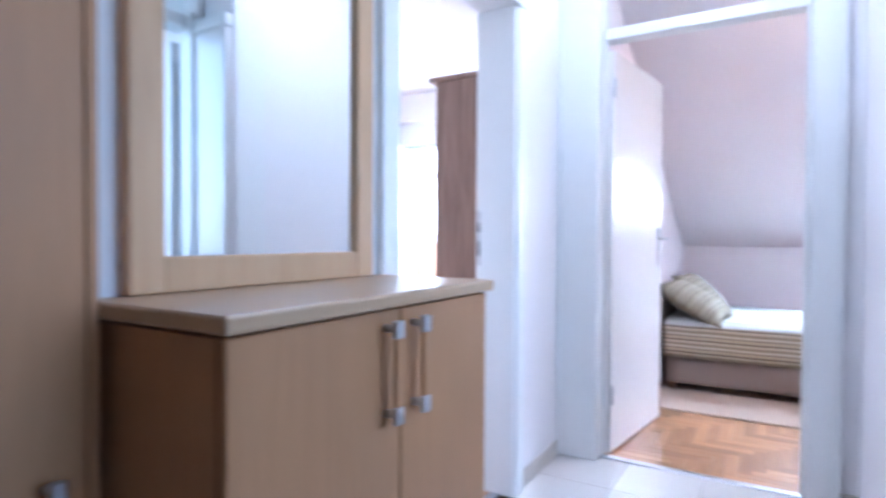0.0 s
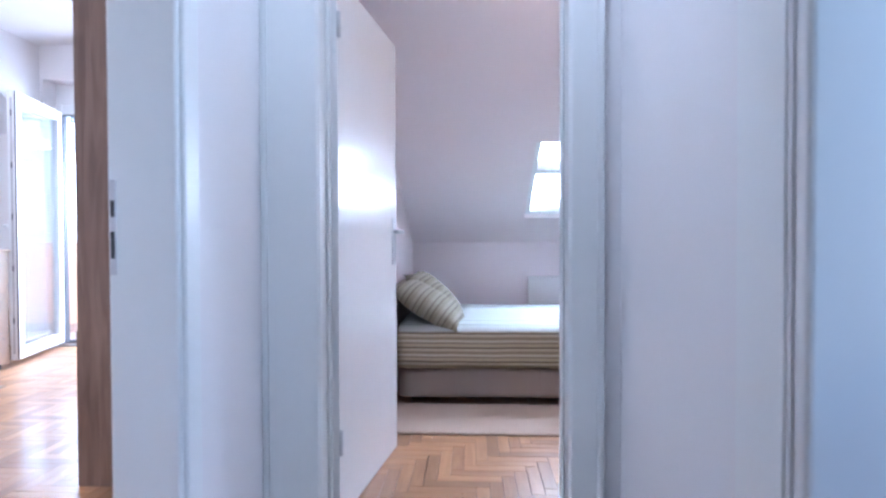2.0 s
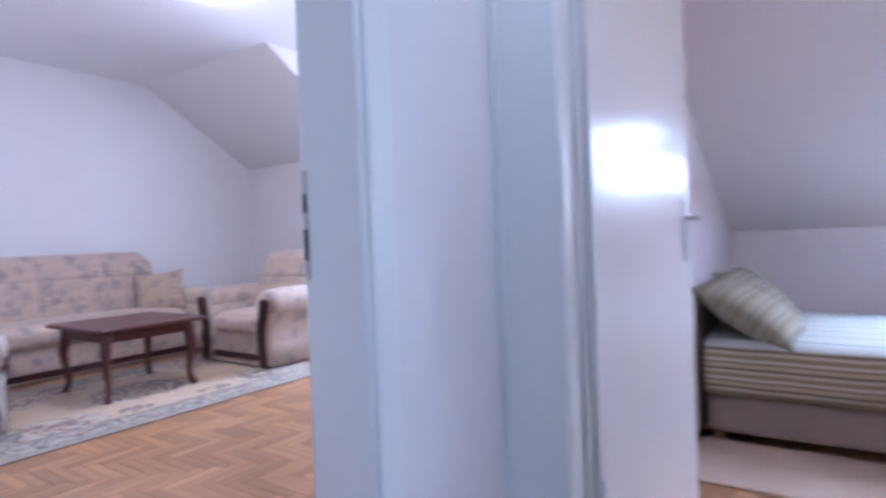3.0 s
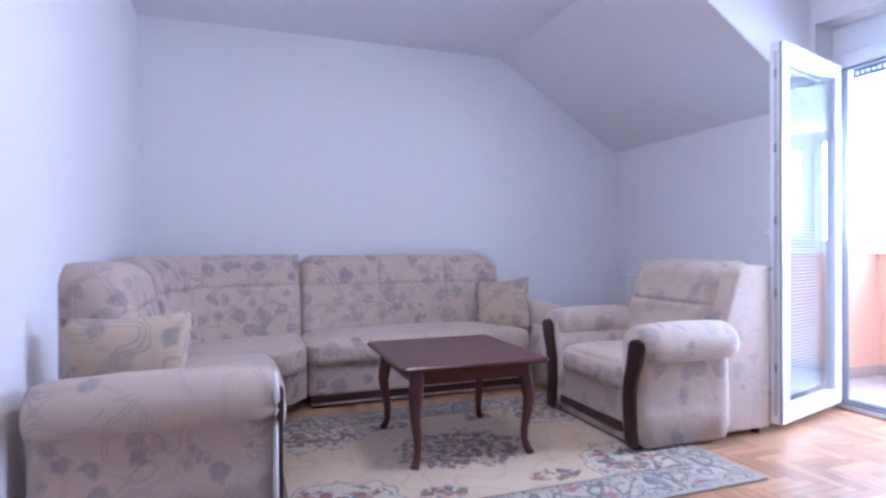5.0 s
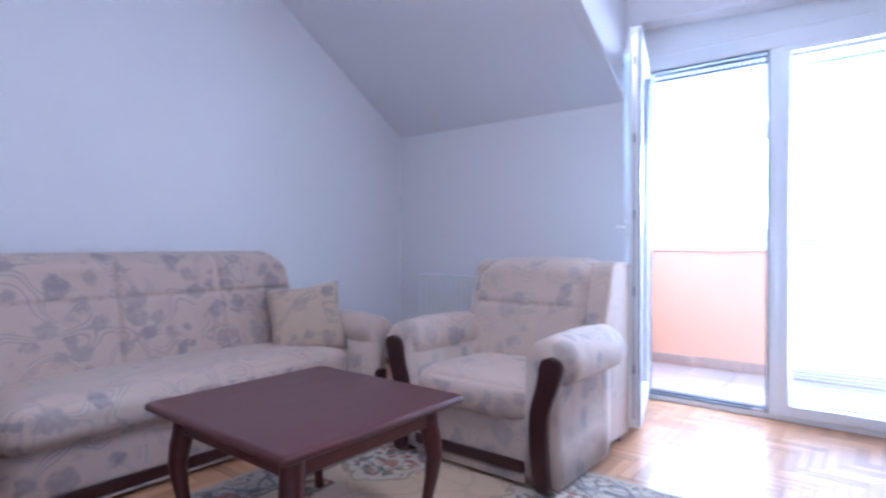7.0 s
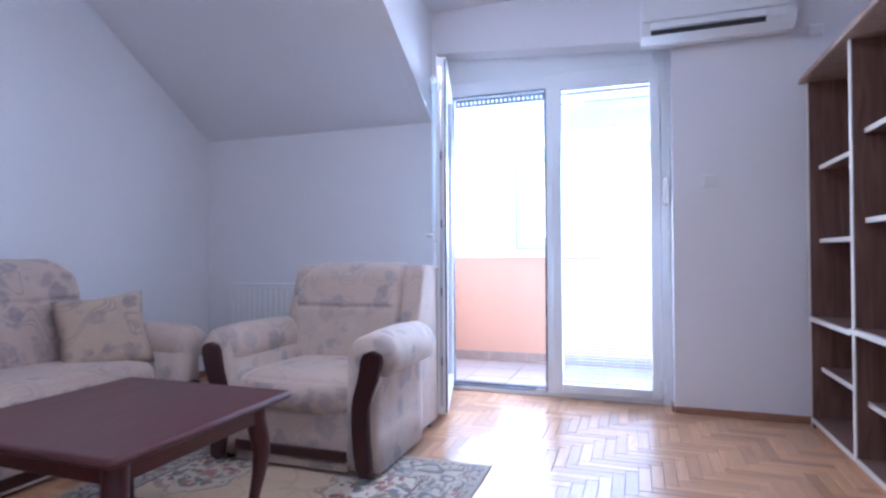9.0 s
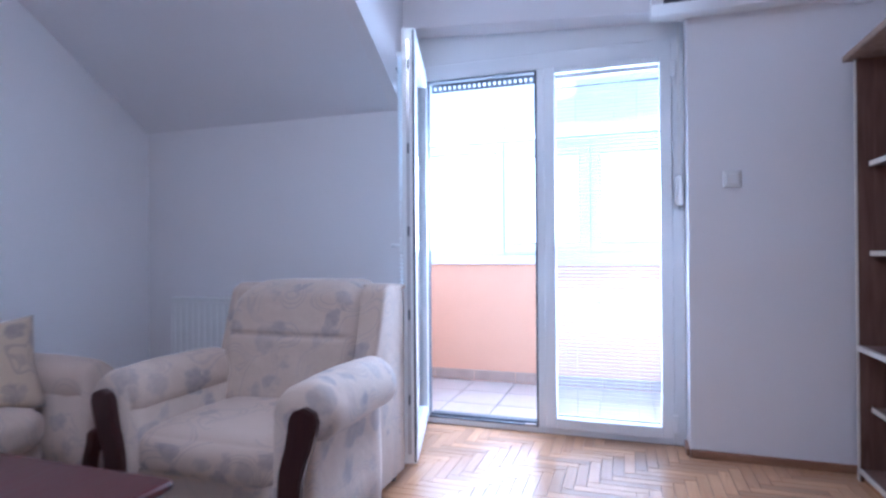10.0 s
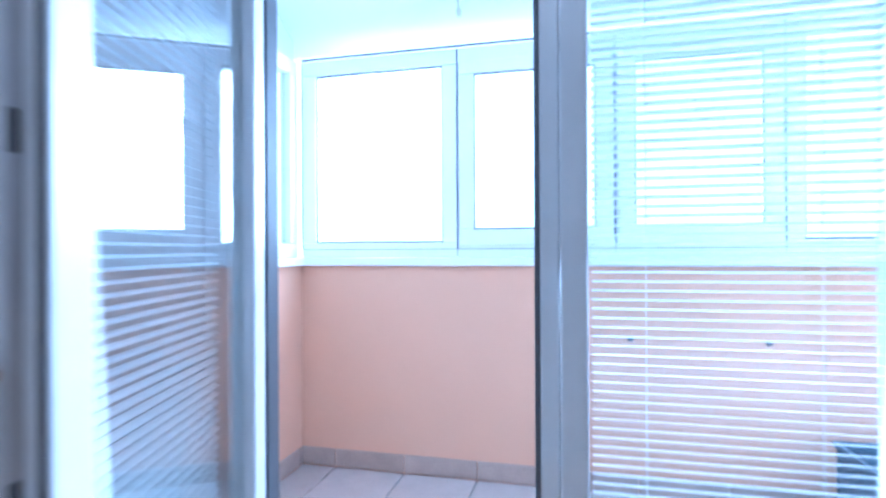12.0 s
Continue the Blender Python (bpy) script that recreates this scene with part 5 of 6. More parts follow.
    part("front_rail", box(cx + 0.03, yf - 0.035, 0.034, xr - 0.25, yf - 0.010, 0.086, bevel=0.006, seg=2), MAHOGANY_DARK, c, "dark mahogany front rail")
    for i, (a, b) in enumerate(((cx + 0.035, -3.05),)):
        w = b - a
        part("back_cushion", turn_x(back_pad(-w / 2 + 0.003, w / 2 - 0.003, 0.0, 0.36, 0.42, 1.01, lean=0.15, seam=0.62, seed=20 + i), (a + b) / 2, LY0 + 0.34, 180), CLOTH, c, smooth=True)
    part("end_arm", roll_arm(xr - 0.12, 0.19, LY0 + 0.06, yf - 0.03, 0.62, 0.115, 1), CLOTH_SEAT, c, smooth=True)
    part("arm_front", moved(s_trim(0, 0, 0, 0.05, 0.53, 0.05, 0.08, 0.03, -1), Matrix.Translation((xr - 0.115, yf - 0.03, 0)) @ Matrix.Rotation(radians(180), 4, "Z")), MAHOGANY_DARK, c, "dark mahogany S-shaped arm front")
    part("arm_piping", tube([(xr - 0.04, yf - 0.03, 0.05), (xr - 0.043, yf - 0.03, 0.2), (xr - 0.05, yf - 0.03, 0.40), (xr - 0.02, yf - 0.03, 0.45), (xr + 0.02, yf - 0.028, 0.50), (xr + 0.022, yf - 0.03, 0.55), (xr - 0.01, yf - 0.035, 0.60)], [0.011] * 7, 8), PALE_TRIM, c, "pale gathered piping on the arm edge", smooth=True)
    for x, y in ((xb + 0.2, ya + 0.2), (xf - 0.12, ya + 0.2), (xb + 0.2, yz - 0.2), (xf - 0.12, yz - 0.35), (xr - 0.15, LY0 + 0.2), (xr - 0.15, yf - 0.15), (cx, LY0 + 0.2), (cx - 0.1, yf - 0.15)):
        part("foot", tube([(x, y, 0.0), (x, y, 0.11)], [0.025, 0.03], 12), MAHOGANY_DARK, c, smooth=True)


def rounded_slab(x0, y0, x1, y1, r, rings):
    """A board with rounded corners and a moulded edge; rings: how far the edge is set in, and the height."""
    bm = bmesh.new()
    loops = []
    for inset, z in rings:
        loop = []
        for cx, cy, a0 in ((x1 - r, y1 - r, 0), (x0 + r, y1 - r, 90), (x0 + r, y0 + r, 180), (x1 - r, y0 + r, 270)):
            for k in range(7):
                a = radians(a0 + 15 * k)
                loop.append(bm.verts.new((cx + (r - inset) * math.cos(a), cy + (r - inset) * math.sin(a), z)))
        loops.append(loop)
    for p, q in zip(loops, loops[1:]):
        for i in range(len(p)):
            k = (i + 1) % len(p)
            bm.faces.new((p[i], p[k], q[k], q[i]))
    bm.faces.new(loops[0][::-1])
    bm.faces.new(loops[-1])
    return bm


def coffee_table():
    x0, x1, y0, y1, h = -3.505, -2.690, 3.382, 4.168, 0.517
    t = thing("coffee_table", ((x0 + x1) / 2, (y0 + y1) / 2, 0), "low square dark mahogany coffee table with curved legs", "coffee table")
    part("tabletop", rounded_slab(x0, y0, x1, y1, 0.03, [(0.020, h - 0.030), (0.010, h - 0.028), (0.002, h - 0.022), (0.0, h - 0.015), (0.002, h - 0.008), (0.008, h - 0.002), (0.016, h)]), MAHOGANY, t)
    g = 0.10
    for a, b, c, d in ((x0 + g, y0 + g - 0.02, x1 - g, y0 + g), (x0 + g, y1 - g, x1 - g, y1 - g + 0.02), (x0 + g - 0.02, y0 + g, x0 + g, y1 - g), (x1 - g, y0 + g, x1 - g + 0.02, y1 - g)):
        bm = box(a, b, h - 0.105, c, d, h - 0.028, bevel=0.003)
        part("apron", bm, MAHOGANY, t)
    for sx, sy in ((-1, -1), (1, -1), (1, 1), (-1, 1)):
        cx, cy = (x0 + g if sx < 0 else x1 - g), (y0 + g if sy < 0 else y1 - g)
        o = Vector((sx, sy, 0)) / math.sqrt(2)
        prof = [(0.488, 0.0, 0.034), (0.42, 0.002, 0.036), (0.36, 0.014, 0.036), (0.30, 0.022, 0.031), (0.22, 0.012, 0.025), (0.14, -0.004, 0.020), (0.08, -0.004, 0.018), (0.04, 0.010, 0.019), (0.018, 0.024, 0.023), (0.004, 0.030, 0.021)]
        pts, rad = [], []
        for (z, off, r), (z2, off2, r2) in zip(prof, prof[1:]):
            for k in range(3):
                u = k / 3
                pts.append(Vector((cx, cy, z + (z2 - z) * u)) + o * (off + (off2 - off) * u))
                rad.append(r + (r2 - r) * u)
        part("leg", tube(pts, rad, 12), MAHOGANY, t, smooth=True)


def rug():
    r = part("area_rug", box(-0.84, -1.18, 0.0, 0.84, 1.18, 0.012, bevel=0.004), RUG, None)
    r.matrix_basis = pose(-2.96, 3.785, 0.0)
    tagged(r, "cream flowered carpet with patterned grey-brown borders on the parquet", "rug")


def scatter(name, at, rot, w, mat, label):
    o = part(name, cushion(w, 0.16, seed=at[0]), mat, None, smooth=True)
    o.matrix_basis = pose(*at, *rot)
    tagged(o, label, "cushion")
    part("piping", tube([(x * w / 2 * 0.985, 0, y * w / 2 * 0.985) for x, y in ((-1, -1), (-0.5, -0.93), (0, -0.9), (0.5, -0.93), (1, -1), (0.93, -0.5), (0.9, 0), (0.93, 0.5), (1, 1), (0.5, 0.93), (0, 0.9), (-0.5, 0.93), (-1, 1), (-0.93, 0.5), (-0.9, 0), (-0.93, -0.5), (-1, -0.995))], [0.004] * 17, 6), PIPING, None).parent = o


def bookcase():
    """Open wall unit: columns side by side, shelves set back, cream front edging."""
    xf, xb, y0, y1, top = -0.48, -0.02, 3.46, 6.17, 2.04
    c = thing("bookcase", ((xf + xb) / 2, (y0 + y1) / 2, 0), "tall dark brown open shelf unit with cream edges, nearly empty", "bookcase")
    ys = [y1, 5.47, 4.79, 4.12, y0 + 0.02]
    part("back_panel", box(xb - 0.012, y0, 0.03, xb, y1, top, bevel=0.001), WALNUT, c)
    part("cornice", box(xf - 0.045, y0 - 0.02, top, xb, y1 + 0.03, top + 0.032, bevel=0.008, seg=2), OAK_SIDE, c, "moulded brown cornice")
    part("plinth", box(xf + 0.015, y0 + 0.01, 0.0, xb, y1 - 0.005, 0.045), BEECH, c)
    part("side_panel", box(xf, y0, 0.0, xb, y0 + 0.02, top, bevel=0.001), OAK_SIDE, c, "oak-grain brown side panel")
    part("side_panel", box(xf, y1 - 0.02, 0.0, xb, y1, top, bevel=0.001), WALNUT, c)
    part("edging", box(xf - 0.006, y1 - 0.021, 0.0, xf, y1, top, bevel=0.001), EDGE, c)
    part("edging", box(xf - 0.006, y0, 0.0, xf, y0 + 0.02, 0.65, bevel=0.001), OAK_SIDE, c)
    for y in ys[1:-1]:
        d = part("divider", box(xf + 0.002, y - 0.012, 0.045, xb - 0.012, y + 0.012, top), WALNUT, c)
        part("edging", box(xf - 0.005, y - 0.016, 0.045, xf + 0.002, y + 0.016, top), EDGE, d, "cream front edging")
    for i, (b, a) in enumerate(zip(ys, ys[1:])):
        lo, hi = a + 0.013, b - (0.021 if i == 0 else 0.013)
        zs = [(0.05, 0.0), (0.35, 0.05), (0.645, -0.01), (1.10, 0.05), (1.53, 0.05)] if i == 0 else [(0.05, 0.0), (0.32, 0.05), (0.66, -0.02), (1.18, 0.05), (1.60, 0.05)]
        for z, back in zs:
            s = part("shelf", box(xf + 0.004 + max(back, 0), lo, z - 0.011, xb - 0.012, hi, z + 0.011), WALNUT, c)
            part("edging", box(xf + back - 0.004, lo, z - 0.012, xf + 0.004 + max(back, 0), hi, z + 0.012), EDGE, s, "cream front edging")
    r = thing("remote_control", (-0.36, 5.60, 1.541), "small white remote control lying on a shelf", "remote control")
    part("body", box(-0.40, 5.52, 1.542, -0.355, 5.66, 1.562, bevel=0.006, seg=2), PLASTIC, r)


def air_conditioner():
    x0, x1, z0, z1 = -1.41, -0.55, 2.372, 2.655
    a = thing("air_conditioner", ((x0 + x1) / 2, 6.16, z0), "white wall-mounted split air conditioner above the balcony wall", "air conditioner")
    yw, yf = KNEE_Y, 6.07
    part("body", prism([(yw, z0 + 0.01), (yf + 0.07, z0), (yf + 0.012, z0 + 0.035), (yf, z0 + 0.09), (yf, z1 - 0.02), (yf + 0.03, z1), (yw, z1)], "x", x0, x1), PLASTIC, a)
    part("front_panel", box(x0 + 0.01, yf - 0.012, z0 + 0.115, x1 - 0.01, yf, z1 - 0.02, bevel=0.008, seg=2), PLASTIC, a)
    # no real slot: a dark block carries the shade inside it
    part("outlet", box(x0 + 0.06, yf - 0.001, z0 + 0.035, x1 - 0.16, yf + 0.04, z0 + 0.062), DARK, a, "air outlet slot with its inner shade painted dark")
    part("louvre", moved(box(x0 + 0.06, -0.006, -0.02, x1 - 0.16, 0.006, 0.02, bevel=0.003), Matrix.Translation((0, yf - 0.012, z0 + 0.085)) @ Matrix.Rotation(radians(-12), 4, "X")), PLASTIC, a)
    part("display", box(x1 - 0.13, yf - 0.004, z0 + 0.055, x1 - 0.05, yf, z0 + 0.10, bevel=0.002), PLASTIC, a)
    part("cable", tube([(x1 - 0.06, yw - 0.03, z0 + 0.03), (x1 + 0.0, yw - 0.02, z0 - 0.005), (x1 + 0.05, yw - 0.012, z0 - 0.012), (x1 + 0.12, yw - 0.012, z0 + 0.0)], [0.004] * 4, 6), PLASTIC, a, smooth=True)
    s = thing("cable_outlet", (x1 + 0.14, yw, z0), "small white wall cable outlet beside the air conditioner", "outlet")
    part("cover", box(x1 + 0.10, yw - 0.03, z0 - 0.03, x1 + 0.18, yw, z0 + 0.04, bevel=0.01, seg=3), PLASTIC, s)


def light_switch():
    s = thing("light_switch", (-1.005, KNEE_Y, 1.497), "square white light switch on the wall", "light switch")
    part("frame", box(-1.050, KNEE_Y - 0.014, 1.455, -0.962, KNEE_Y, 1.541, bevel=0.005, seg=2), PLASTIC, s)
    part("rocker", moved(box(-0.03, -0.006, -0.029, 0.03, 0.006, 0.029, bevel=0.003, seg=2), Matrix.Translation((-1.006, KNEE_Y - 0.018, 1.498)) @ Matrix.Rotation(radians(6), 4, "X")), PLASTIC, s)


def radiator(name, x0, x1, yw, z0, z1, label):
    r = thing(name, ((x0 + x1) / 2, yw - 0.06, z0), label, "radiator")
    yb, yf = yw - 0.035, yw - 0.105
    part("front_panel", box(x0, yf, z0, x1, yf + 0.012, z1 - 0.03, bevel=0.004, seg=2), RADIATOR, r)
    n = int((x1 - x0) / 0.05)
    first = part("flute", box(x0 + 0.02, yf - 0.0025, z0 + 0.03, x0 + 0.035, yf, z1 - 0.05, bevel=0.003), RADIATOR, r)
    for i in range(1, n - 1):
        o = new("flute", first.data)
        o.parent, o.matrix_parent_inverse = r, r.matrix_basis.inverted()
        o.matrix_basis = Matrix.Translation((i * (x1 - x0 - 0.04) / (n - 1), 0, 0))
    part("back_panel", box(x0, yb - 0.012, z0, x1, yb, z1 - 0.03, bevel=0.004), RADIATOR, r)
    part("top_grille", box(x0 - 0.004, yf - 0.002, z1 - 0.03, x1 + 0.004, yb + 0.002, z1, bevel=0.004), RADIATOR, r)
    for x in (x0 - 0.004, x1):
        part("side_cover", box(x, yf - 0.001, z0 + 0.01, x + 0.004, yb, z1 - 0.031), RADIATOR, r)
    for x in (x0 + 0.15, x1 - 0.15):
        part("bracket", box(x, yb, z0 + 0.1, x + 0.03, yw, z1 - 0.1), RADIATOR, r)
    part("pipe", tube([(x0 + 0.05, yb - 0.03, z0 + 0.01), (x0 + 0.05, yb - 0.03, 0.0)], [0.009, 0.009], 8), RADIATOR, r, smooth=True)


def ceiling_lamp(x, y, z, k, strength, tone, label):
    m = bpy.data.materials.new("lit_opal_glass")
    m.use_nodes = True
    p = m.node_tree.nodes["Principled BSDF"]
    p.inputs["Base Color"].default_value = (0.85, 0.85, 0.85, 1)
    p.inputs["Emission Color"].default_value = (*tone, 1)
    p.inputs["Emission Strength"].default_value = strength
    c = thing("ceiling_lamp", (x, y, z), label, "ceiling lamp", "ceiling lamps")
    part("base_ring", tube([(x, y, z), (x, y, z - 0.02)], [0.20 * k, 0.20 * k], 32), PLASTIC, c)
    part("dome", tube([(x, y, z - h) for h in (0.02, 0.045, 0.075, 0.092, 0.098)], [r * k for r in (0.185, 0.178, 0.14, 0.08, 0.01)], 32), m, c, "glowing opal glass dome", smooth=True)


ceiling_lamp(-2.24, 3.97, CEIL_Z, 1.25, 18.0, (1.0, 0.90, 0.79), "round opal glass ceiling lamp in the living room, lit")
ceiling_lamp(1.78, 3.46, 2.335, 0.75, 7.0, (1.0, 0.74, 0.52), "round opal glass lamp under the bedroom slope, lit")
# out-of-view lamp added to brighten the hall walls
ceiling_lamp(1.05, 2.45, 2.60, 0.9, 7.4, (0.92, 0.97, 1.0), "unseen round opal lamp added to light the hall")
sofa()
armchair()
coffee_table()
rug()
scatter("scatter_cushion", (-4.33, 4.55, 0.645), (0, 0, 0), 0.44, CLOTH_PALE, "square beige leaf-patterned cushion leaning on the sofa back")
bpy.data.objects["scatter_cushion"].matrix_basis = pose(-4.24, 4.64, 0.612, 0, 0, 54) @ pose(0, 0, 0, -24, -7, 0)
scatter("scatter_cushion", (-2.62, 2.42, 0.66), (0, 0, 0), 0.46, CLOTH_PALE, "square beige cushion leaning beside the sofa arm")
bpy.data.objects["scatter_cushion.001"].matrix_basis = pose(-2.74, 2.26, 0.59, 0, 0, 98) @ pose(0, 0, 0, 10, 0, 0)
bookcase()
air_conditioner()
light_switch()
radiator("radiator_living", -4.66, -3.62, KNEE_Y, 0.14, 0.81, "white ribbed panel radiator behind the armchair")


# ---- hall ----
def dresser():
    x0, x1, y0, y1, h = 0.452, 0.778, 0.905, 1.632, 0.962
    c = thing("hall_cabinet", ((x0 + x1) / 2, (y0 + y1) / 2, 0), "beech-coloured two-door hall cabinet with long steel handles", "cabinet")
    part("side_panel", box(x0, y0, 0.06, x1 - 0.02, y0 + 0.018, h - 0.032, bevel=0.001), BEECH, c)
    part("side_panel", box(x0, y1 - 0.018, 0.06, x1 - 0.02, y1, h - 0.032, bevel=0.001), BEECH, c)
    part("back_panel", box(x0, y0 + 0.018, 0.06, x0 + 0.01, y1 - 0.018, h - 0.032), BEECH, c)
    part("bottom_panel", box(x0 + 0.01, y0 + 0.018, 0.06, x1 - 0.02, y1 - 0.018, 0.078), BEECH, c)
    part("plinth", box(x0 + 0.01, y0 + 0.01, 0, x1 - 0.05, y1 - 0.01, 0.058), BEECH, c)
    part("top_board", box(x0, y0 - 0.012, h - 0.026, x1 + 0.016, y1 + 0.012, h, bevel=0.006, seg=3), BEECH_TOP, c)
    # dark filler strip: the shade under the top board put into colour
    part("shadow_gap", box(x0 + 0.02, y0 + 0.02, h - 0.04, x1 - 0.019, y1 - 0.02, h - 0.029), DARK, c)
    ym = 1.283
    for a, b, hy in ((y0 + 0.001, ym - 0.002, ym - 0.047), (ym + 0.002, y1 - 0.001, ym + 0.040)):
        d = part("door", box(x1 - 0.018, a, 0.065, x1, b, h - 0.0315, bevel=0.002), BEECH, c)
        hd = part("handle", box(x1 + 0.024, hy - 0.010, 0.765, x1 + 0.033, hy + 0.010, 0.885, bevel=0.003, seg=2), BEECH, d, "beech bar handle with steel ends")
        for z in (0.735, 0.885):
            part("end_cap", box(x1 + 0.0225, hy - 0.0115, z, x1 + 0.0345, hy + 0.0115, z + 0.03, bevel=0.002, seg=2), STEEL, d, "brushed steel handle end")
            part("post", tube([(x1, hy, z + 0.015), (x1 + 0.024, hy, z + 0.015)], [0.007, 0.006], 10), STEEL, d, smooth=True)


def mirror():
    y0, y1, z0, z1 = 0.955, 1.580, 0.963, 1.90
    m = thing("wall_mirror", (0.47, (y0 + y1) / 2, z0), "tall mirror in a pale beech frame standing on the hall cabinet", "mirror")
    w, x0, x1 = 0.062, 0.452, 0.484
    part("frame_stile", box(x0, y0, z0, x1, y0 + w, z1, bevel=0.004, seg=2), BEECH_LIGHT, m)
    part("frame_stile", box(x0, y1 - w, z0, x1, y1, z1, bevel=0.004, seg=2), BEECH_LIGHT, m)
    part("frame_rail", box(x0, y0 + w, z0, x1 - 0.001, y1 - w, z0 + w, bevel=0.004, seg=2), BEECH_LIGHT, m)
    part("frame_rail", box(x0, y0 + w, z1 - w, x1 - 0.001, y1 - w, z1, bevel=0.004, seg=2), BEECH_LIGHT, m)
    part("glass", box(x0 + 0.004, y0 + w - 0.004, z0 + w - 0.004, x1 - 0.014, y1 - w + 0.004, z1 - w + 0.004), MIRROR, m, "clear mirror glass")


def hall_panel():
    c = thing("hall_wardrobe", (0.5, 0.4, 0), "beech-coloured tall wardrobe panel beside the hall cabinet", "wardrobe")
    part("side_panel", box(0.452, 0.868, 0, 0.532, 0.884, 2.3, bevel=0.002), BEECH, c)
    part("door", box(0.452, -0.2, 0.02, 0.530, 0.866, 2.3, bevel=0.002), BEECH, c)
    part("handle", tube([(0.56, 0.815, 0.60), (0.56, 0.815, 0.735)], [0.010, 0.010], 10), STEEL, c, smooth=True)
    for z in (0.615, 0.72):
        part("post", tube([(0.53, 0.815, z), (0.56, 0.815, z)], [0.006, 0.006], 8), STEEL, c)


dresser()
mirror()
hall_panel()


# ---- bedroom ----
def bed():
    x0, x1, y0, y1 = 0.70, 2.72, 4.60, 5.80
    b = thing("bed", ((x0 + x1) / 2, (y0 + y1) / 2, 0), "low taupe upholstered bed covered by a striped beige blanket", "bed")
    part("base", soft_box(x0 + 0.01, y0 + 0.015, 0.058, x1, y1, 0.27, r=0.02, puff=0.004, n=8), BASE_CLOTH, b, "taupe cloth bed base", smooth=True)
    part("mattress", soft_box(x0 + 0.02, y0 + 0.02, 0.20, x1 - 0.02, y1 - 0.02, 0.47, r=0.04, puff=0.006, n=8), BASE_CLOTH, b, smooth=True)
    bm = bmesh.new()
    # blanket: folded over the side
    nx, prof = 40, [(y1 - 0.005, 0.487), (5.4, 0.492), (5.0, 0.492), (4.72, 0.490), (4.64, 0.482), (4.605, 0.462), (4.592, 0.43), (4.588, 0.37), (4.590, 0.31), (4.593, 0.25)]
    rows = []
    for i in range(nx + 1):
        x = x0 + 0.01 + (x1 - x0 - 0.02) * i / nx
        rows.append([bm.verts.new((x, y + (0.004 * noise.noise(Vector((x * 6, z * 5, 1)))), z + 0.006 * noise.noise(Vector((x * 3, y * 3, 5))))) for y, z in prof])
    for a, c in zip(rows, rows[1:]):
        for k in range(len(a) - 1):
            bm.faces.new((a[k], a[k + 1], c[k + 1], c[k]))
    bmesh.ops.recalc_face_normals(bm, faces=bm.faces)
    bmesh.ops.solidify(bm, geom=bm.faces[:], thickness=-0.008)
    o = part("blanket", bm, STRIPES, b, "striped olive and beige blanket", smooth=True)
    # upward faces take paler, cooler stripes than the hanging side
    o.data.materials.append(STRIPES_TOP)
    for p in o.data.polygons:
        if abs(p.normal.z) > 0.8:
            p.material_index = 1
    part("headboard", box(BX0 + 0.003, y0 - 0.02, 0.03, BX0 + 0.06, y1 + 0.02, 0.72, bevel=0.008, seg=2), BASE_CLOTH, b, "low taupe headboard")
    for x in (x0 + 0.06, x1 - 0.1):
        for y in (y0 + 0.08, y1 - 0.1):
            part("leg", box(x - 0.025, y - 0.025, 0, x + 0.025, y + 0.025, 0.07, bevel=0.003), SKIRT, b)


def bedroom_things():
    for at, turn in (((0.89, 4.86, 0.605), (0, 30, 90)), ((0.90, 5.22, 0.615), (0, 24, 84))):
        o = part("pillow", cushion(0.50, 0.19, seed=at[1]), STRIPES_PIL, None, smooth=True)
        o.matrix_basis = pose(*at) @ pose(0, 0, 0, 0, 0, 84) @ pose(0, 0, 0, -57 if at[1] < 5 else -46, 0, 0)
        tagged(o, "striped olive pillow leaning on the headboard", "pillow", "bed pillows")
    r = part("bedside_rug", box(0.68, 4.135, 0.0, 2.6, 4.66, 0.014, bevel=0.005), BEIGE_RUG, None)
    tagged(r, "plain beige pile rug in front of the bed", "rug")
    radiator("radiator_bedroom", 1.66, 2.5, BY1, 0.12, 0.70, "white panel radiator under the bedroom roof window")


bed()
bedroom_things()


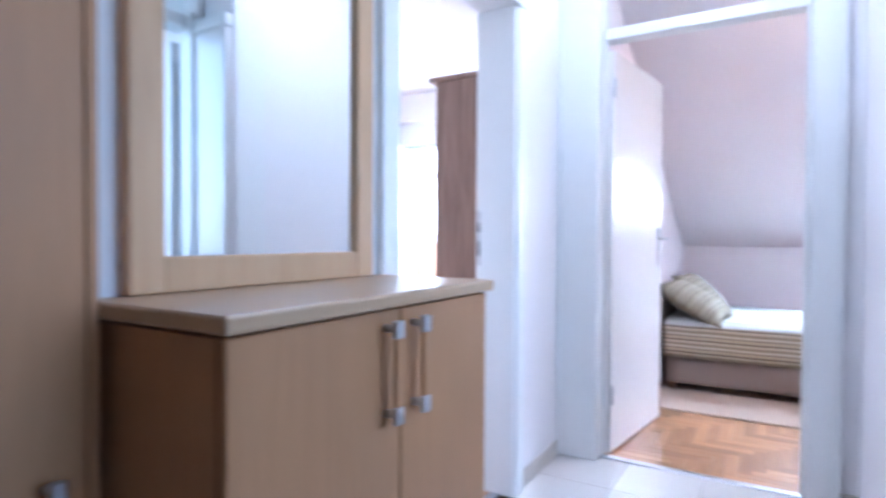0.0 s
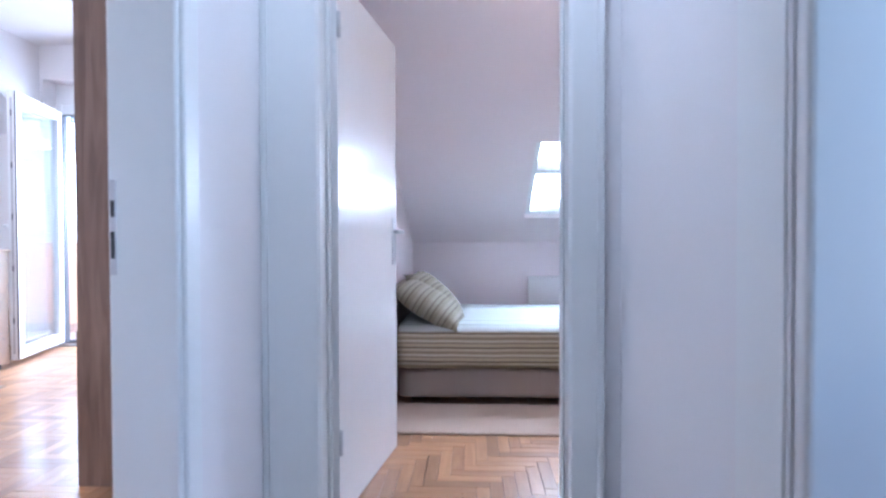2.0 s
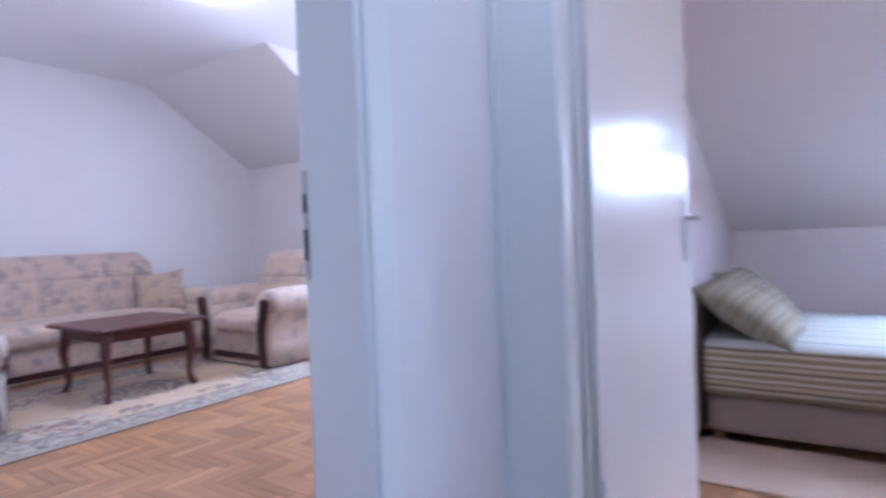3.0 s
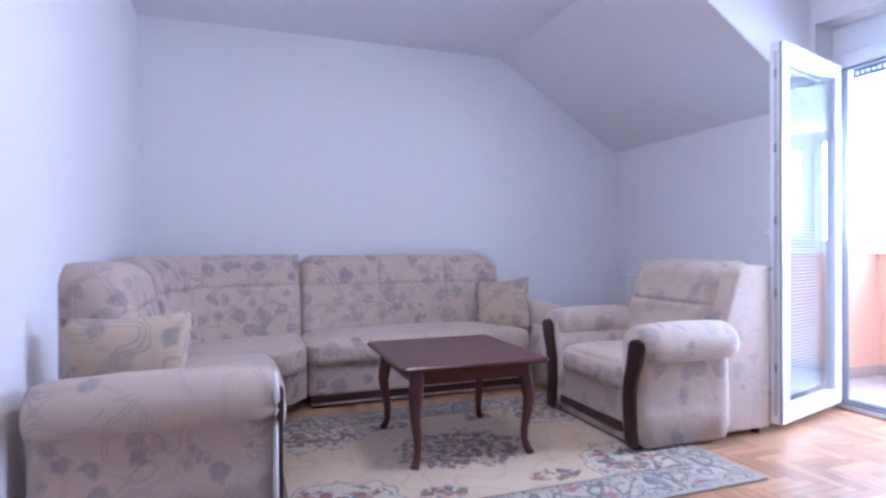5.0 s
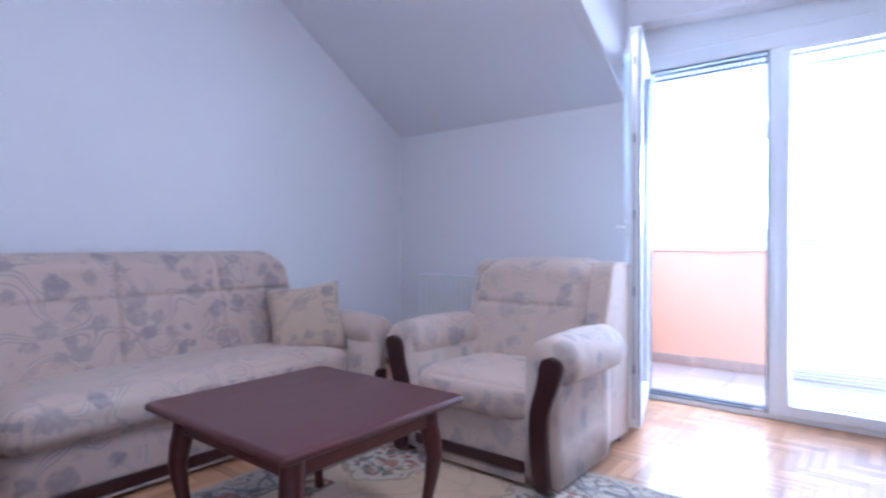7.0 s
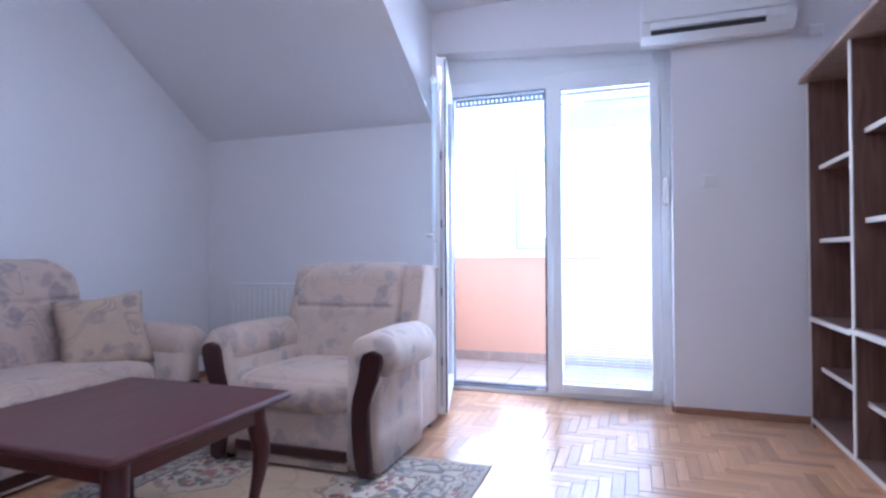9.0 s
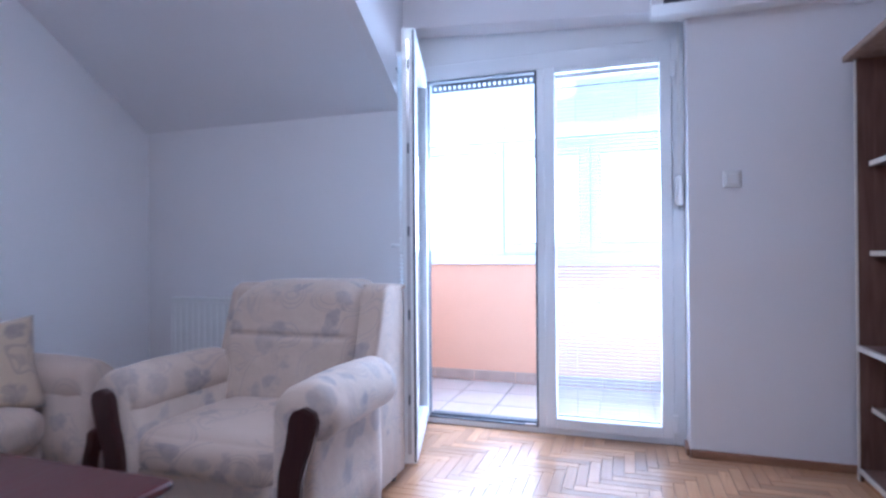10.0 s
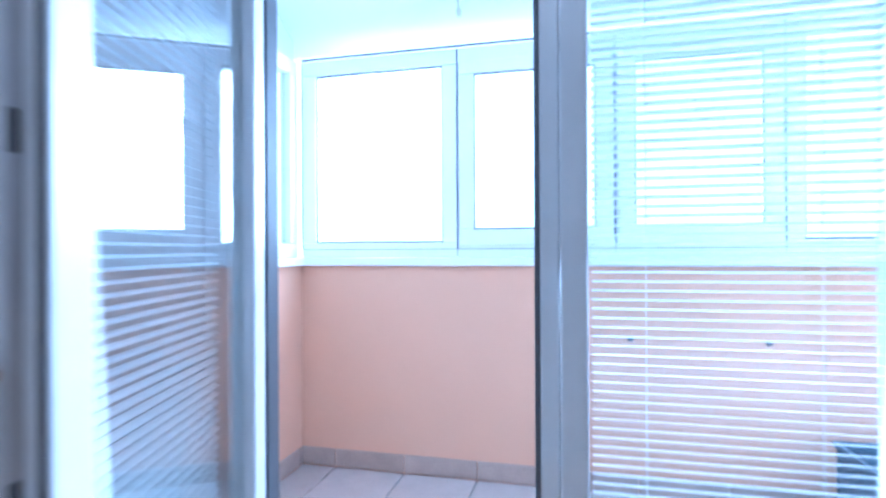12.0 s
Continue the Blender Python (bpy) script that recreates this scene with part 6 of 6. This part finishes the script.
# ---- floors in pieces, last ----
def herringbone(floor, x0, y0, x1, y1, near, w=0.056, n=5):
    """Oak blocks: those within the near stretch are pieces of their own, the others one joined part."""
    L = w * n
    gap, th, bev = 0.0009, 0.012, 0.0008

    def block(lx, ly):
        bm = bmesh.new()
        lo = [bm.verts.new(p) for p in ((0, 0, -th), (lx, 0, -th), (lx, ly, -th), (0, ly, -th))]
        mid = [bm.verts.new(p) for p in ((0, 0, -bev), (lx, 0, -bev), (lx, ly, -bev), (0, ly, -bev))]
        top = [bm.verts.new(p) for p in ((bev, bev, 0), (lx - bev, bev, 0), (lx - bev, ly - bev, 0), (bev, ly - bev, 0))]
        for a, b in ((lo, mid), (mid, top)):
            for i in range(4):
                j = (i + 1) % 4
                bm.faces.new((a[i], a[j], b[j], b[i]))
        bm.faces.new(top)
        return bm
    meshes = {}
    for key, lx, ly, mat in (("h", L - 2 * gap, w - 2 * gap, PARQUET), ("v", w - 2 * gap, L - 2 * gap, PARQUET_V)):
        me = bpy.data.meshes.new("parquet_block")
        bm = block(lx, ly)
        bm.to_mesh(me)
        bm.free()
        me.materials.append(mat)
        meshes[key] = me
    cells_x, cells_y = int((x1 - x0) / w) + 1, int((y1 - y0) / w) + 1
    seen, far = set(), {"h": ([], []), "v": ([], [])}
    count = 0
    for cx in range(cells_x):
        for cy in range(cells_y):
            d = (cx - cy) % (2 * n)
            key = ("h", cx - d, cy) if d < n else ("v", cx, cy - (2 * n - 1 - d))
            if key in seen:
                continue
            seen.add(key)
            k, a, b = key
            px, py = x0 + a * w, y0 + b * w
            ex, ey = (L, w) if k == "h" else (w, L)
            whole = px > x0 - 1e-6 and py > y0 - 1e-6 and px + ex < x1 + 1e-6 and py + ey < y1 + 1e-6
            dz = 0.0004 * (random.random() - 0.5)
            if whole and count < 300 and near[0] < px + ex / 2 < near[2] and near[1] < py + ey / 2 < near[3]:
                o = new("parquet_block", meshes[k])
                o.parent = floor
                o.location = (px + gap, py + gap, dz)
                count += 1
                continue
            # clip at the walls
            qx0, qy0, qx1, qy1 = max(px, x0) + gap, max(py, y0) + gap, min(px + ex, x1) - gap, min(py + ey, y1) - gap
            if qx1 - qx0 < 0.004 or qy1 - qy0 < 0.004:
                continue
            vs, fs = far[k]
            i = len(vs)
            vs += [(qx0, qy0, -th), (qx1, qy0, -th), (qx1, qy1, -th), (qx0, qy1, -th), (qx0, qy0, -bev + dz), (qx1, qy0, -bev + dz), (qx1, qy1, -bev + dz), (qx0, qy1, -bev + dz),
                   (qx0 + bev, qy0 + bev, dz), (qx1 - bev, qy0 + bev, dz), (qx1 - bev, qy1 - bev, dz), (qx0 + bev, qy1 - bev, dz)]
            for lay in (0, 4):
                fs += [(i + lay + j, i + lay + (j + 1) % 4, i + lay + 4 + (j + 1) % 4, i + lay + 4 + j) for j in range(4)]
            fs.append((i + 8, i + 9, i + 10, i + 11))
    for k, mat in (("h", PARQUET), ("v", PARQUET_V)):
        me = bpy.data.meshes.new("parquet_blocks")
        me.from_pydata(far[k][0], [], far[k][1])
        me.materials.append(mat)
        o = tagged(new("parquet_blocks", me), kind="stuff")
        o.parent = floor


def tiles(floor, name, x0, y0, x1, y1, sx, sy, mat, th=0.012, gap=0.0025, ox=0.0, oy=0.0, base=0.0):
    me = None
    x = x0 - ox
    while x < x1 - 0.01:
        y = y0 - oy
        while y < y1 - 0.01:
            a, b, c, d = max(x, x0) + gap, max(y, y0) + gap, min(x + sx, x1) - gap, min(y + sy, y1) - gap
            if c - a > 0.01 and d - b > 0.01:
                bm = box(a, b, base - th, c, d, base + 0.0004 * (random.random() - 0.5), bevel=0.0015)
                part(name, bm, mat, floor)
            y += sy
        x += sx


herringbone(bpy.data.objects["floor_living"], LX0, 1.33, LX1 + 0.06, 6.42, (-2.45, 4.05, -0.5, 6.42))
herringbone(bpy.data.objects["floor_bedroom"], BX0, 3.19, BX1 - 1.0, BY1, (BX0, 3.19, 1.9, 4.4))
tiles(bpy.data.objects["floor_hall"], "floor_tile", 0.45, -2.5, 2.6, 3.15, 0.333, 0.333, TILE)
tiles(bpy.data.objects["floor_balcony"], "floor_tile", -3.37, 6.50, 0.5, 7.69, 0.3625, 0.3625, TERRACE, gap=0.004, ox=0.175, oy=0.26, base=-0.005)


def skirting_tiles():
    par = bpy.data.objects["balcony_parapet"]
    x = -3.37 - 0.175
    while x < 0.5:
        a, b = max(x, -3.37) + 0.002, min(x + 0.3625, 0.5) - 0.002
        part("skirting_tile", box(a, 7.679, 0.0, b, 7.6895, 0.088, bevel=0.003), TERRACE_SKIRT, par)
        x += 0.3625
    y = 6.56
    while y < 7.67:
        part("skirting_tile", box(-3.3695, y + 0.002, 0.0, -3.359, min(y + 0.3625, 7.678) - 0.002, 0.088, bevel=0.003), TERRACE_SKIRT, par)
        y += 0.3625


skirting_tiles()
